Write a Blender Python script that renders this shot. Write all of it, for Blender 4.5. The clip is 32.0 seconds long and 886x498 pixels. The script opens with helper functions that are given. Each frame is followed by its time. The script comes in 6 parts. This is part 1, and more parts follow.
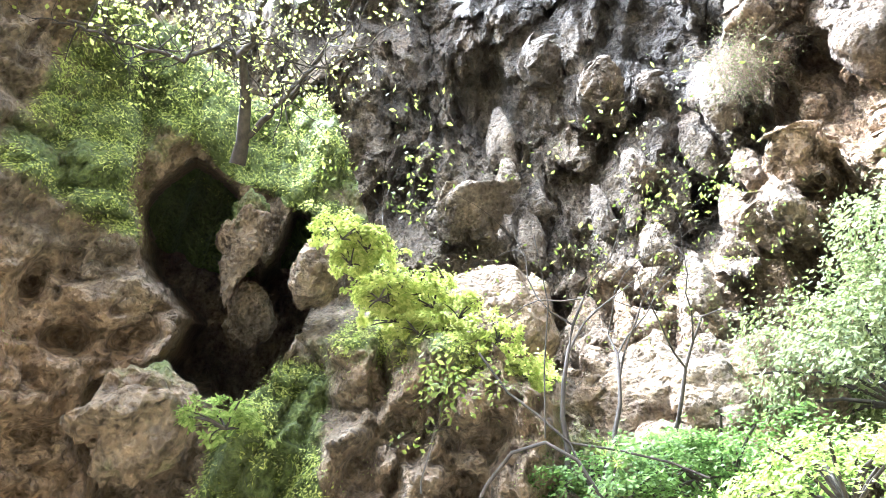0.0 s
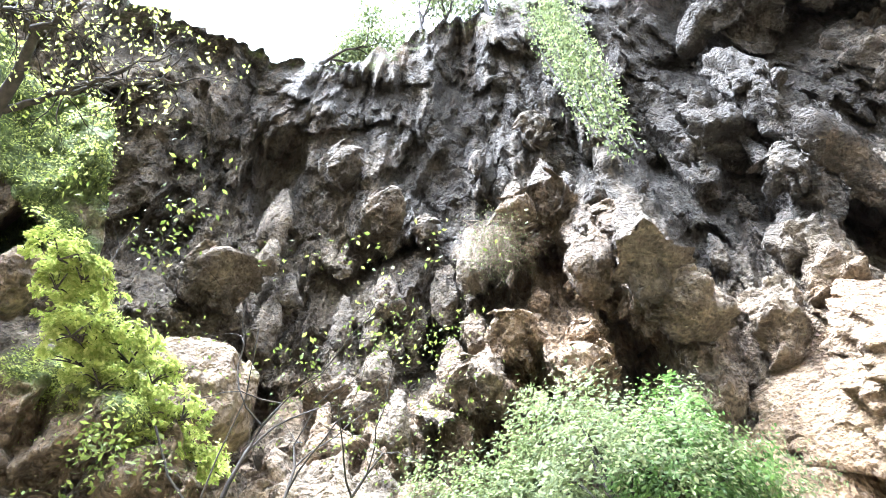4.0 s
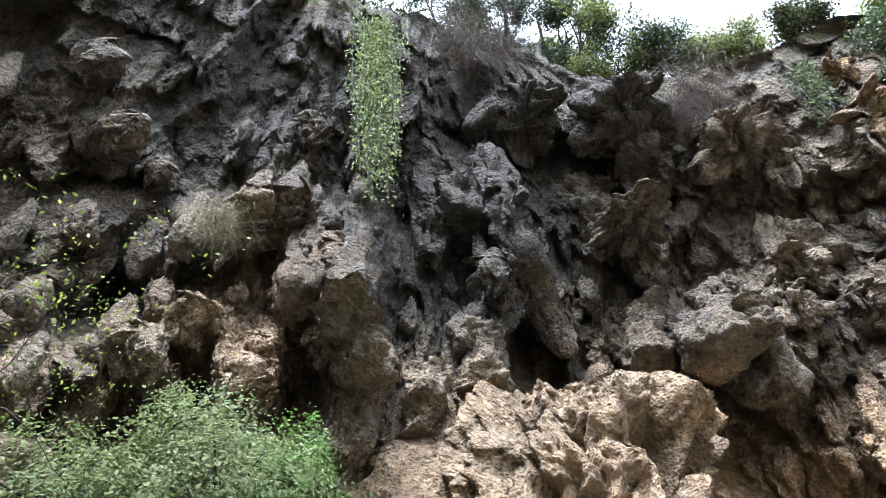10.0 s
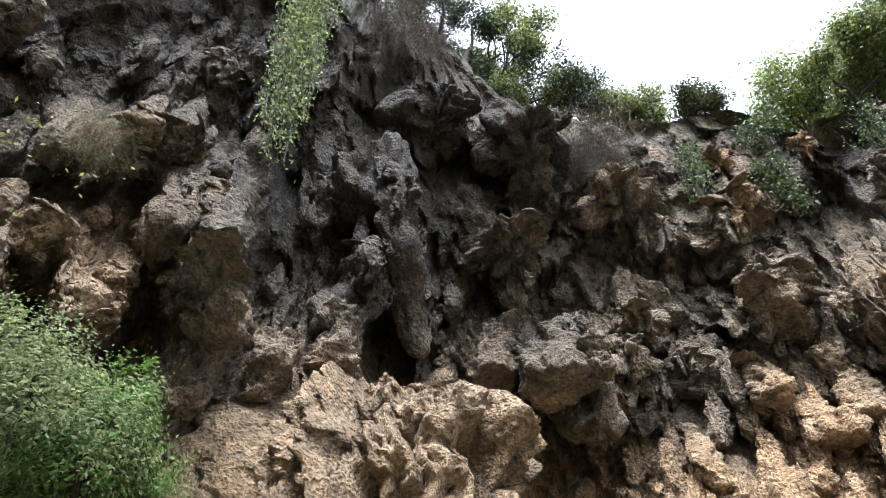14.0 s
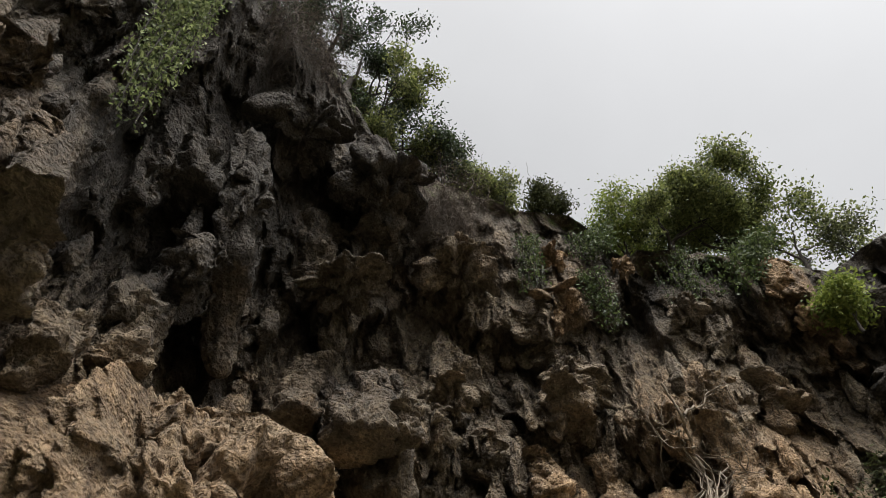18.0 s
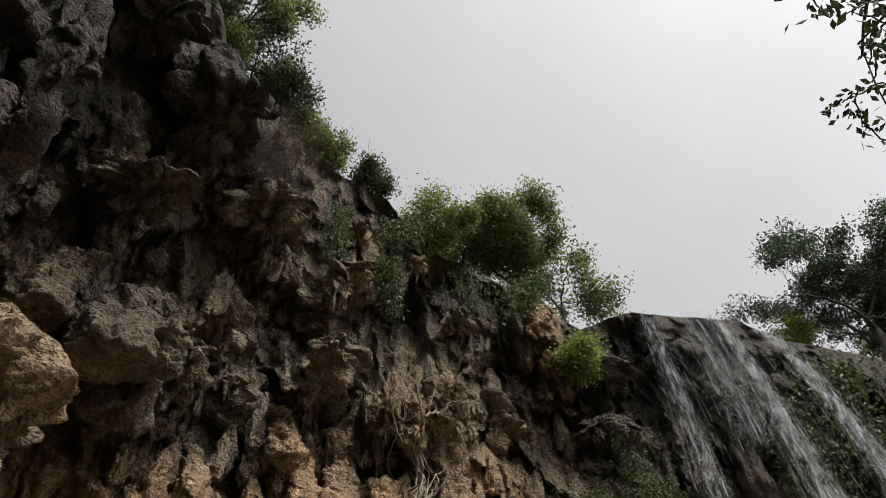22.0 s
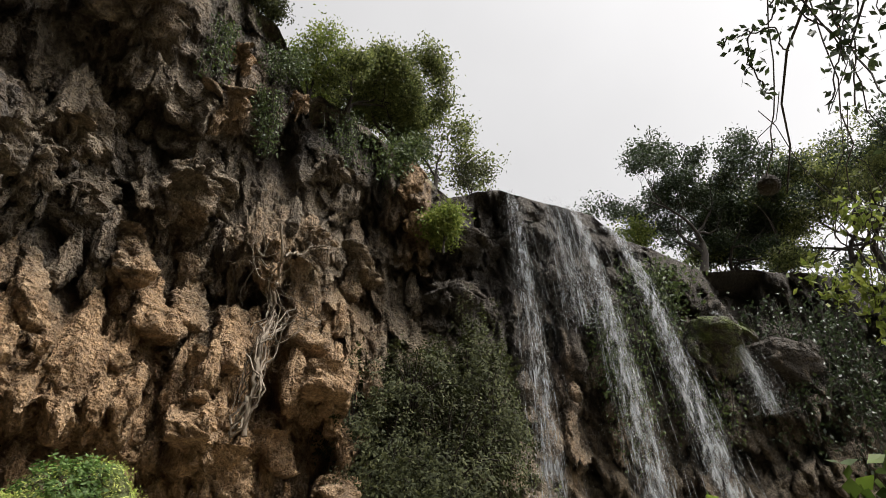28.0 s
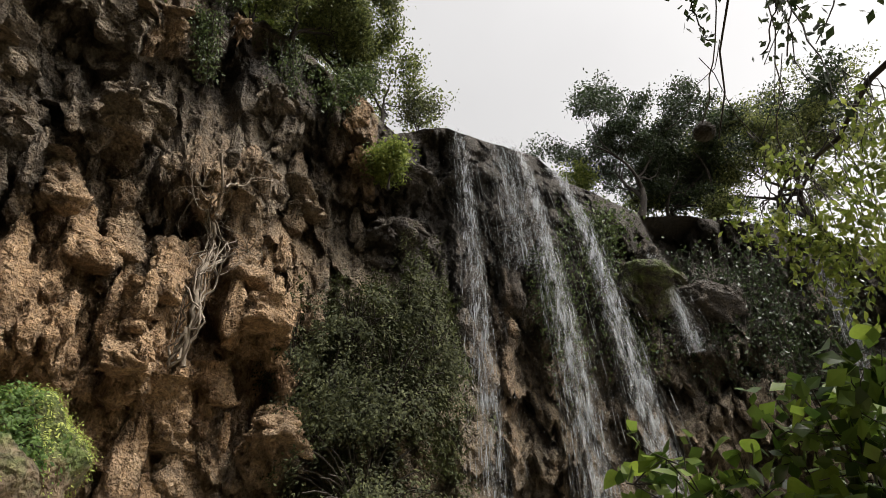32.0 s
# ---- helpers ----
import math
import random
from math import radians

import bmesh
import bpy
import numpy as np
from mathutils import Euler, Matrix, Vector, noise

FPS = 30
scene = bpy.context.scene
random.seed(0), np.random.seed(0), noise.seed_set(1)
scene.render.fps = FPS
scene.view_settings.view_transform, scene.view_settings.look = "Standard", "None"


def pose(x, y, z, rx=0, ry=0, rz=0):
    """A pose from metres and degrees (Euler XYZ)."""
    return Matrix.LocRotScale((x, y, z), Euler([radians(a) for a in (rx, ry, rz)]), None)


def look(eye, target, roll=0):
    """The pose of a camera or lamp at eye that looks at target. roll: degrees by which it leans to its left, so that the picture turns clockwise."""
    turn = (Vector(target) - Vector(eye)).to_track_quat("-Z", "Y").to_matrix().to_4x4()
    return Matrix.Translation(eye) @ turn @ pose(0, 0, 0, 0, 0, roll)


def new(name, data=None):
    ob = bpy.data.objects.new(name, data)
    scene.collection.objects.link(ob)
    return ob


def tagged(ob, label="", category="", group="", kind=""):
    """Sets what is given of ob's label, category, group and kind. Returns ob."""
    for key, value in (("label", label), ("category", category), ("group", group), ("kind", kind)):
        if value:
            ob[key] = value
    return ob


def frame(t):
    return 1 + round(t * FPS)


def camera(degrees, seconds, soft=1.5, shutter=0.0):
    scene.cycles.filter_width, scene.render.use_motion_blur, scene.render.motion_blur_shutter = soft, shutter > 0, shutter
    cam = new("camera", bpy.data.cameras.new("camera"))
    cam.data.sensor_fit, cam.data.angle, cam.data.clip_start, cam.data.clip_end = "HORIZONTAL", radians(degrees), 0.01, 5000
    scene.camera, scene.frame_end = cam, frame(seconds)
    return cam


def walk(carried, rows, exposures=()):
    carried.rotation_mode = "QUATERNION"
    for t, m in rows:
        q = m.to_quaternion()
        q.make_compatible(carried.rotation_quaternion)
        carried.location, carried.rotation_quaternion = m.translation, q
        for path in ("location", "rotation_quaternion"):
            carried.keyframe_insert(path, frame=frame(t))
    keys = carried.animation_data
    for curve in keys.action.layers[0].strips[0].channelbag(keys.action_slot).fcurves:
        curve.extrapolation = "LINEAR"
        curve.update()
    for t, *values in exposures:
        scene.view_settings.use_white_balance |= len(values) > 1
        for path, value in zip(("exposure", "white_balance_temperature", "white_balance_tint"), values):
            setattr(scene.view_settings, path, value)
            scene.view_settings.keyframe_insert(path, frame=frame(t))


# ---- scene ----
cam = camera(67.8, 32.0, soft=0.65)

# seconds, eye (metres), then yaw to the left of +y, pitch up and lean in degrees
PATH = [
    (0, 0.128, 0.274, 1.623, 104.14, 42.17, -0.34),
    (0.5, 0.130, 0.303, 1.633, 100.48, 44.15, -0.56),
    (1, 0.145, 0.330, 1.633, 95.98, 45.84, -0.53),
    (1.5, 0.175, 0.387, 1.615, 91.53, 46.67, -1.25),
    (2, 0.200, 0.419, 1.605, 87.45, 46.79, -0.95),
    (2.5, 0.204, 0.435, 1.598, 84.99, 48.13, -0.26),
    (3, 0.212, 0.434, 1.572, 81.18, 49.71, 0.33),
    (3.5, 0.242, 0.456, 1.542, 77.70, 50.30, -0.33),
    (5.5, 0.843, 0.332, 1.688, 65.63, 50.29, 1.70),
    (6, 0.886, 0.348, 1.692, 62.21, 51.43, 1.34),
    (6.5, 0.900, 0.343, 1.676, 58.63, 51.68, 0.79),
    (7, 0.905, 0.321, 1.680, 54.13, 51.66, -0.31),
    (7.5, 0.893, 0.294, 1.687, 50.63, 51.32, -1.33),
    (8, 0.902, 0.289, 1.693, 48.33, 50.79, -0.48),
    (8.5, 0.914, 0.282, 1.696, 46.07, 50.42, -0.66),
    (9, 0.897, 0.266, 1.694, 43.61, 49.84, -0.90),
    (9.5, 0.912, 0.259, 1.686, 41.04, 49.18, -0.69),
    (10, 0.952, 0.254, 1.691, 40.00, 48.24, -1.04),
    (10.5, 0.940, 0.234, 1.709, 40.27, 47.83, -0.46),
    (11, 0.907, 0.206, 1.715, 39.20, 48.09, -0.27),
    (11.5, 0.880, 0.178, 1.710, 36.66, 48.12, -0.33),
    (12, 0.930, 0.155, 1.699, 33.29, 47.90, -0.47),
    (12.5, 0.996, 0.152, 1.683, 32.07, 47.37, -0.58),
    (13, 0.969, 0.153, 1.682, 30.40, 47.24, 0.85),
    (13.5, 0.962, 0.131, 1.668, 27.91, 46.95, 0.63),
    (14, 0.979, 0.096, 1.643, 24.17, 47.11, 1.82),
    (14.5, 0.974, 0.134, 1.640, 21.90, 48.03, 1.83),
    (16.5, 0.424, 0.290, 2.075, 9.60, 49.92, 0.62),
    (17, 0.367, 0.280, 2.056, 4.41, 49.96, 0.65),
    (17.5, 0.314, 0.270, 2.051, 1.37, 50.07, 0.61),
    (18, 0.281, 0.247, 2.045, -0.63, 50.77, -0.32),
    (18.5, 0.226, 0.225, 2.030, -4.07, 51.10, -0.32),
    (19, 0.193, 0.168, 2.034, -8.84, 50.67, -0.12),
    (19.5, 0.188, 0.116, 2.012, -11.24, 50.27, -1.19),
    (20, 0.100, 0.103, 2.019, -14.79, 50.18, 0.01),
    (20.5, -0.035, 0.045, 2.013, -18.39, 49.87, -0.62),
    (21, -0.150, 0.008, 2.036, -22.13, 49.31, -0.16),
    (21.5, -0.216, -0.038, 2.087, -25.31, 48.46, 0.02),
    (22, -0.246, -0.063, 2.135, -27.82, 47.07, -0.01),
    (22.5, -0.331, -0.115, 2.202, -30.34, 45.64, -0.00),
    (23, -0.341, -0.099, 2.176, -32.89, 44.56, 0.01),
    (23.5, -0.350, -0.097, 2.159, -35.10, 43.62, 0.02),
    (24, -0.362, -0.101, 2.142, -36.59, 42.29, -0.38),
    (24.5, -0.381, -0.109, 2.108, -37.77, 41.16, -0.56),
    (25, -0.391, -0.123, 2.083, -38.97, 40.20, -0.84),
    (25.5, -0.409, -0.108, 2.076, -39.82, 39.21, -0.74),
    (27.5, -0.367, -0.092, 2.092, -41.35, 35.44, 0.81),
    (28, -0.373, -0.088, 2.078, -42.59, 34.62, 0.72),
    (28.5, -0.379, -0.096, 2.070, -43.53, 33.84, 0.69),
    (29, -0.380, -0.106, 2.076, -44.31, 33.20, 0.75),
    (29.5, -0.408, -0.107, 2.053, -45.21, 32.62, 0.09),
    (30, -0.399, -0.115, 2.059, -45.94, 31.94, 0.10),
    (30.5, -0.376, -0.124, 2.052, -47.11, 31.28, 0.03),
    (31, -0.385, -0.125, 2.042, -48.15, 30.70, -0.35),
    (31.5, -0.408, -0.112, 2.026, -48.37, 30.24, -0.76),
    (32, -0.386, -0.122, 2.024, -48.24, 29.27, -0.59),
]


def aim(yaw, pitch):
    a, b = radians(yaw), radians(pitch)
    return Vector((-math.sin(a) * math.cos(b), math.cos(a) * math.cos(b), math.sin(b)))


walk(cam, [(t, look((x, y, z), Vector((x, y, z)) + aim(yaw, pitch), roll))
           for t, x, y, z, yaw, pitch, roll in PATH],
     exposures=[(0, 4.6, 5350, 11), (3.5, 4.15, 5350, 11), (6, 3.85, 5200, 10), (8, 2.85, 5300, 10), (9, 2.65, 5350, 10), (13, 2.35, 5500, 10), (15, 2.0, 5900, 10), (17, 1.45, 6250, 10), (18, 0.85, 6500, 10), (20, 0.7, 6500, 10), (23, 0.65, 6500, 10), (27, 0.95, 6600, 11), (32, 0.95, 6700, 11)])

# ---- light: bright overcast sky ----
world = bpy.data.worlds.new("overcast_sky")
scene.world = world
world.use_nodes = True
wn, wl = world.node_tree.nodes, world.node_tree.links
sky = wn.new("ShaderNodeTexSky")
sky.sky_type, sky.sun_disc = "NISHITA", False
sky.sun_elevation, sky.sun_rotation = radians(60), radians(160)
sky.air_density, sky.dust_density, sky.ozone_density = 1.2, 6.0, 1.0
pale = wn.new("ShaderNodeHueSaturation")
pale.inputs["Saturation"].default_value = 0.07
wl.new(sky.outputs["Color"], pale.inputs["Color"])
clouds = wn.new("ShaderNodeTexNoise")
clouds.inputs["Scale"].default_value, clouds.inputs["Detail"].default_value = 2.2, 5
spread = wn.new("ShaderNodeMapRange")
spread.inputs["To Min"].default_value, spread.inputs["To Max"].default_value = 0.86, 1.14
wl.new(clouds.outputs["Fac"], spread.inputs["Value"])
veil = wn.new("ShaderNodeMix")
veil.data_type, veil.blend_type = "RGBA", "MULTIPLY"
veil.inputs["Factor"].default_value = 1.0
wl.new(pale.outputs["Color"], veil.inputs["A"])
wl.new(spread.outputs["Result"], veil.inputs["B"])
wn["Background"].inputs["Strength"].default_value = 0.125
wl.new(veil.outputs["Result"], wn["Background"].inputs["Color"])

sun = new("sun", bpy.data.lights.new("sun", "SUN"))
sun.data.energy, sun.data.angle, sun.data.color = 1.65, radians(18), (1.0, 0.95, 0.87)
sun.matrix_world = look((0, 0, 60), Vector((0, 0, 60)) - aim(-160, 60))


# ---- materials ----
def material(name, build, rough=0.85):
    m = bpy.data.materials.new(name)
    m.use_nodes = True
    b = m.node_tree.nodes["Principled BSDF"]
    b.inputs["Roughness"].default_value = rough
    build(m.node_tree.nodes, m.node_tree.links, b)
    return m


def tex(n, scale, detail=4.0, stretch=(1, 1, 1), source="Object", rough=0.6, links=None):
    co, mp, t = n.new("ShaderNodeTexCoord"), n.new("ShaderNodeMapping"), n.new("ShaderNodeTexNoise")
    mp.inputs["Scale"].default_value = stretch
    t.inputs["Scale"].default_value, t.inputs["Detail"].default_value = scale, detail
    t.inputs["Roughness"].default_value = rough
    links.new(co.outputs[source], mp.inputs["Vector"])
    links.new(mp.outputs["Vector"], t.inputs["Vector"])
    return t


def ramp(n, links, value, *stops):
    r = n.new("ShaderNodeValToRGB")
    while len(r.color_ramp.elements) < len(stops):
        r.color_ramp.elements.new(0.5)
    for e, (p, c) in zip(r.color_ramp.elements, stops):
        e.position, e.color = p, (*c, 1)
    links.new(value, r.inputs["Fac"])
    return r.outputs["Color"]


def mix(n, links, fac, a, b, kind="MIX"):
    m = n.new("ShaderNodeMix")
    m.data_type, m.blend_type = "RGBA", kind
    for key, v in (("Factor", fac), ("A", a), ("B", b)):
        if isinstance(v, (int, float)):
            m.inputs[key].default_value = v
        elif isinstance(v, tuple):
            m.inputs[key].default_value = (*v, 1)
        else:
            links.new(v, m.inputs[key])
    return m.outputs["Result"]


def math_node(n, links, kind, a, b=0.0, c=0.0):
    m = n.new("ShaderNodeMath")
    m.operation = kind
    for i, v in enumerate((a, b, c)):
        if isinstance(v, (int, float)):
            m.inputs[i].default_value = v
        else:
            links.new(v, m.inputs[i])
    return m.outputs["Value"]


def span(n, links, value, low, high, to=1.0):
    r = n.new("ShaderNodeMapRange")
    r.inputs["From Min"].default_value, r.inputs["From Max"].default_value, r.inputs["To Max"].default_value = low, high, to
    links.new(value, r.inputs["Value"])
    return r.outputs["Result"]


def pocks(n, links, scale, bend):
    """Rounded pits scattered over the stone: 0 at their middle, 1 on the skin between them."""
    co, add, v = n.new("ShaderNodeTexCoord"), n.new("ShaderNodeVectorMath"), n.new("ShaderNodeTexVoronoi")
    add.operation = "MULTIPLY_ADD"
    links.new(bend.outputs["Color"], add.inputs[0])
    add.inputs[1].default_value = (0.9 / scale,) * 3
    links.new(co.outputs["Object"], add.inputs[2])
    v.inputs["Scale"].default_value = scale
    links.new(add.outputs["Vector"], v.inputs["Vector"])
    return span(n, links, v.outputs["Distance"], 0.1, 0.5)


def tufa(n, links, b):
    """Weathered limestone tufa: grey-brown crust, ochre fresh stone, black algae with painted shade, moss, pitted all
    over.
    """
    big = tex(n, 0.45, 5, links=links)
    mid = tex(n, 2.6, 6, links=links)
    fine = tex(n, 20, 4, links=links, rough=0.62)
    streak = tex(n, 2.2, 6, (1, 1, 0.16), links=links)
    ochre, moss, grime_shade = (n.new("ShaderNodeAttribute") for _ in range(3))
    ochre.attribute_name, moss.attribute_name, grime_shade.attribute_name = "ochre", "moss", "grime_shade"
    grey = ramp(n, links, mid.outputs["Fac"], (0.28, (0.092, 0.072, 0.05)), (0.52, (0.165, 0.131, 0.091)), (0.75, (0.245, 0.202, 0.146)))
    warm = ramp(n, links, mid.outputs["Fac"], (0.25, (0.175, 0.108, 0.056)), (0.5, (0.3, 0.196, 0.108)), (0.75, (0.41, 0.29, 0.178)))
    patch = math_node(n, links, "MULTIPLY_ADD", big.outputs["Fac"], 1.5, ochre.outputs["Fac"])
    colour = mix(n, links, span(n, links, patch, 0.85, 1.75), grey, warm)
    # algae streaks plus the shade painted into the same mask
    algae_shade = math_node(n, links, "MULTIPLY_ADD", streak.outputs["Fac"], 1.2, grime_shade.outputs["Fac"])
    colour = mix(n, links, span(n, links, algae_shade, 0.72, 1.5, 0.9), colour, (0.034, 0.03, 0.026))
    stain = tex(n, 7.5, 7, (1, 1, 0.5), links=links, rough=0.66)
    colour = mix(n, links, 0.75, colour, ramp(n, links, stain.outputs["Fac"], (0.36, (0.45, 0.43, 0.41)), (0.5, (1.0, 1.0, 1.0)), (0.66, (1.35, 1.32, 1.26))), "MULTIPLY")
    colour = mix(n, links, 0.42, colour, ramp(n, links, fine.outputs["Fac"], (0.32, (0.45, 0.43, 0.41)), (0.5, (1.0, 1.0, 1.0)), (0.68, (1.45, 1.42, 1.34))), "MULTIPLY")
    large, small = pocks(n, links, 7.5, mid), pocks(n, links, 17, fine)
    # pit shade painted in: colour darkens towards the middle of each small pit
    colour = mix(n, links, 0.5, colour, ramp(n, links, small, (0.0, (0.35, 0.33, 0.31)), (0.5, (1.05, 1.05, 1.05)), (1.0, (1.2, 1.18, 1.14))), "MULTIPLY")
    green = ramp(n, links, fine.outputs["Fac"], (0.3, (0.045, 0.07, 0.018)), (0.7, (0.17, 0.215, 0.055)))
    mossy = math_node(n, links, "MULTIPLY_ADD", mid.outputs["Fac"], 1.3, moss.outputs["Fac"])
    colour = mix(n, links, span(n, links, mossy, 0.98, 1.3), colour, green)
    links.new(colour, b.inputs["Base Color"])
    height = math_node(n, links, "MULTIPLY", mid.outputs["Fac"], 0.16)
    for source, depth in ((stain.outputs["Fac"], 0.10), (large, 0.09), (small, 0.05), (fine.outputs["Fac"], 0.1)):
        height = math_node(n, links, "MULTIPLY_ADD", source, depth, height)
    bump = n.new("ShaderNodeBump")
    bump.inputs["Strength"].default_value, bump.inputs["Distance"].default_value = 1.0, 1.0
    links.new(height, bump.inputs["Height"])
    links.new(bump.outputs["Normal"], b.inputs["Normal"])


def leafy(dark, light, shine=0.6, through_light=0.5):
    def build(n, links, b):
        info = n.new("ShaderNodeNewGeometry")
        colour = ramp(n, links, info.outputs["Random Per Island"], (0.0, dark), (0.6, tuple((p + q) / 2 for p, q in zip(dark, light))), (1.0, light))
        links.new(colour, b.inputs["Base Color"])
        b.inputs["Roughness"].default_value = shine
        out = n["Material Output"]
        glow, both = n.new("ShaderNodeBsdfTranslucent"), n.new("ShaderNodeMixShader")
        links.new(colour, glow.inputs["Color"])
        both.inputs["Fac"].default_value = through_light
        links.new(b.outputs["BSDF"], both.inputs[1])
        links.new(glow.outputs["BSDF"], both.inputs[2])
        links.new(both.outputs["Shader"], out.inputs["Surface"])
    return build


def leafy_pieces(dark, light):
    """Leaf blades that are objects of their own; each has its own shade of green."""
    def build(n, links, b):
        info, vein = n.new("ShaderNodeObjectInfo"), tex(n, 40, 3, links=links)
        colour = ramp(n, links, info.outputs["Random"], (0.0, dark), (1.0, light))
        colour = mix(n, links, 0.35, colour, ramp(n, links, vein.outputs["Fac"], (0.35, (0.6, 0.65, 0.5)), (0.65, (1.1, 1.1, 1.0))), "MULTIPLY")
        links.new(colour, b.inputs["Base Color"])
        glow, both = n.new("ShaderNodeBsdfTranslucent"), n.new("ShaderNodeMixShader")
        links.new(colour, glow.inputs["Color"])
        both.inputs["Fac"].default_value = 0.45
        links.new(b.outputs["BSDF"], both.inputs[1])
        links.new(glow.outputs["BSDF"], both.inputs[2])
        links.new(both.outputs["Shader"], n["Material Output"].inputs["Surface"])
    return build


def woody(dark, light):
    def build(n, links, b):
        t = tex(n, 14, 5, (1, 1, 0.3), links=links)
        links.new(ramp(n, links, t.outputs["Fac"], (0.3, dark), (0.7, light)), b.inputs["Base Color"])
        bump = n.new("ShaderNodeBump")
        bump.inputs["Strength"].default_value, bump.inputs["Distance"].default_value = 0.6, 0.02
        links.new(t.outputs["Fac"], bump.inputs["Height"])
        links.new(bump.outputs["Normal"], b.inputs["Normal"])
    return build


def earthy(n, links, b):
    t, s = tex(n, 1.2, 6, links=links), tex(n, 25, 4, links=links)
    # soil colours raised so the unseen ground bounces fill light up the cliff
    soil = ramp(n, links, t.outputs["Fac"], (0.3, (0.1, 0.11, 0.05)), (0.5, (0.24, 0.2, 0.13)), (0.7, (0.38, 0.32, 0.23)))
    links.new(mix(n, links, 0.6, soil, ramp(n, links, s.outputs["Fac"], (0.3, (0.5, 0.5, 0.5)), (0.7, (1.3, 1.3, 1.3))), "MULTIPLY"), b.inputs["Base Color"])
    bump = n.new("ShaderNodeBump")
    bump.inputs["Distance"].default_value = 0.05
    links.new(s.outputs["Fac"], bump.inputs["Height"])
    links.new(bump.outputs["Normal"], b.inputs["Normal"])


def falling_water(n, links, b):
    """White aerated water, broken into threads with gaps."""
    b.inputs["Base Color"].default_value, b.inputs["Roughness"].default_value = (0.6, 0.62, 0.64, 1), 0.4
    info = n.new("ShaderNodeNewGeometry")
    t = tex(n, 8, 5, (1, 1, 0.25), links=links)
    see, both, glow, wet = n.new("ShaderNodeBsdfTransparent"), n.new("ShaderNodeMixShader"), n.new("ShaderNodeBsdfTranslucent"), n.new("ShaderNodeMixShader")
    glow.inputs["Color"].default_value = (0.6, 0.63, 0.65, 1)
    wet.inputs["Fac"].default_value = 0.5
    links.new(b.outputs["BSDF"], wet.inputs[1])
    links.new(glow.outputs["BSDF"], wet.inputs[2])
    hole = n.new("ShaderNodeMapRange")
    hole.inputs["From Min"].default_value, hole.inputs["From Max"].default_value = 0.45, 0.8
    links.new(t.outputs["Fac"], hole.inputs["Value"])
    links.new(hole.outputs["Result"], both.inputs["Fac"])
    links.new(see.outputs["BSDF"], both.inputs[1])
    links.new(wet.outputs["Shader"], both.inputs[2])
    links.new(both.outputs["Shader"], n["Material Output"].inputs["Surface"])


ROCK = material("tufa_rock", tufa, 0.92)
SOIL = material("leaf_litter_soil", earthy, 0.95)
BARK = material("grey_bark", woody((0.013, 0.01, 0.008), (0.05, 0.04, 0.031)), 0.9)
PALE_BARK = material("bleached_dead_wood", woody((0.09, 0.07, 0.05), (0.27, 0.225, 0.17)), 0.85)
TWIG = material("dry_twigs", woody((0.1, 0.075, 0.05), (0.27, 0.2, 0.14)), 0.9)
TWIG_DARK = material("dead_brown_twigs", woody((0.045, 0.036, 0.028), (0.14, 0.11, 0.085)), 0.9)
LEAF_TREE = material("tree_leaves", leafy((0.045, 0.064, 0.02), (0.27, 0.3, 0.095)))
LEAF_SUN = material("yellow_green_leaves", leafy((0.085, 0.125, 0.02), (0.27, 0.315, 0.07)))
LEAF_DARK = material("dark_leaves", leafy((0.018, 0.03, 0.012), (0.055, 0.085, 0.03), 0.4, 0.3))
LEAF_SAGE = material("grey_green_leaves", leafy((0.06, 0.085, 0.028), (0.25, 0.285, 0.12), 0.7))
LEAF_BUSH = material("bush_leaves", leafy((0.05, 0.1, 0.02), (0.18, 0.29, 0.07)))
LEAF_FERN = material("fresh_fern_leaves", leafy((0.15, 0.23, 0.045), (0.4, 0.48, 0.15), 0.7, 0.45))
LEAF_MOSS = material("bright_moss_and_fern", leafy((0.26, 0.33, 0.06), (0.56, 0.6, 0.19), 0.8, 0.45))
LEAF_GREY = material("olive_brown_leaves", leafy((0.022, 0.029, 0.01), (0.09, 0.1, 0.034), 0.85, 0.3))
WATER = material("falling_water", falling_water, 0.4)
NEST = material("woven_nest", woody((0.01, 0.008, 0.006), (0.035, 0.028, 0.02)), 0.95)


# ---- mesh helpers ----
def sheet(name, verts, faces, mat, smooth=True):
    """A mesh from an array of places and an array of equal faces."""
    faces = np.asarray(faces, np.int32)
    me = bpy.data.meshes.new(name)
    k = faces.shape[1]
    me.vertices.add(len(verts))
    me.vertices.foreach_set("co", np.asarray(verts, np.float32).ravel())
    me.loops.add(faces.size)
    me.loops.foreach_set("vertex_index", faces.ravel())
    me.polygons.add(len(faces))
    me.polygons.foreach_set("loop_start", np.arange(len(faces), dtype=np.int32) * k)
    me.polygons.foreach_set("use_smooth", np.full(len(faces), smooth))
    me.materials.append(mat)
    me.update(calc_edges=True)
    return me


def paint(me, **masks):
    """Mineral, moss and painted-shade cover, one value a corner of the mesh."""
    for key, values in masks.items():
        me.attributes.new(key, "FLOAT", "POINT").data.foreach_set("value", np.asarray(values, np.float32).ravel())
    return me


def thing(name, label, category, group="", kind="", place=(0, 0, 0)):
    ob = new(name)
    ob.empty_display_size = 0.2
    ob.location = place
    return tagged(ob, label, category, group, kind)


def part(name, me, parent, label="", kind=""):
    """Links a mesh, made in world metres, as one part of a thing."""
    ob = new(name, me)
    ob.parent = parent
    root = parent.location.copy()
    if parent.parent:
        root = root + parent.parent.location
    me.transform(Matrix.Translation(-root))
    return tagged(ob, label, kind=kind)


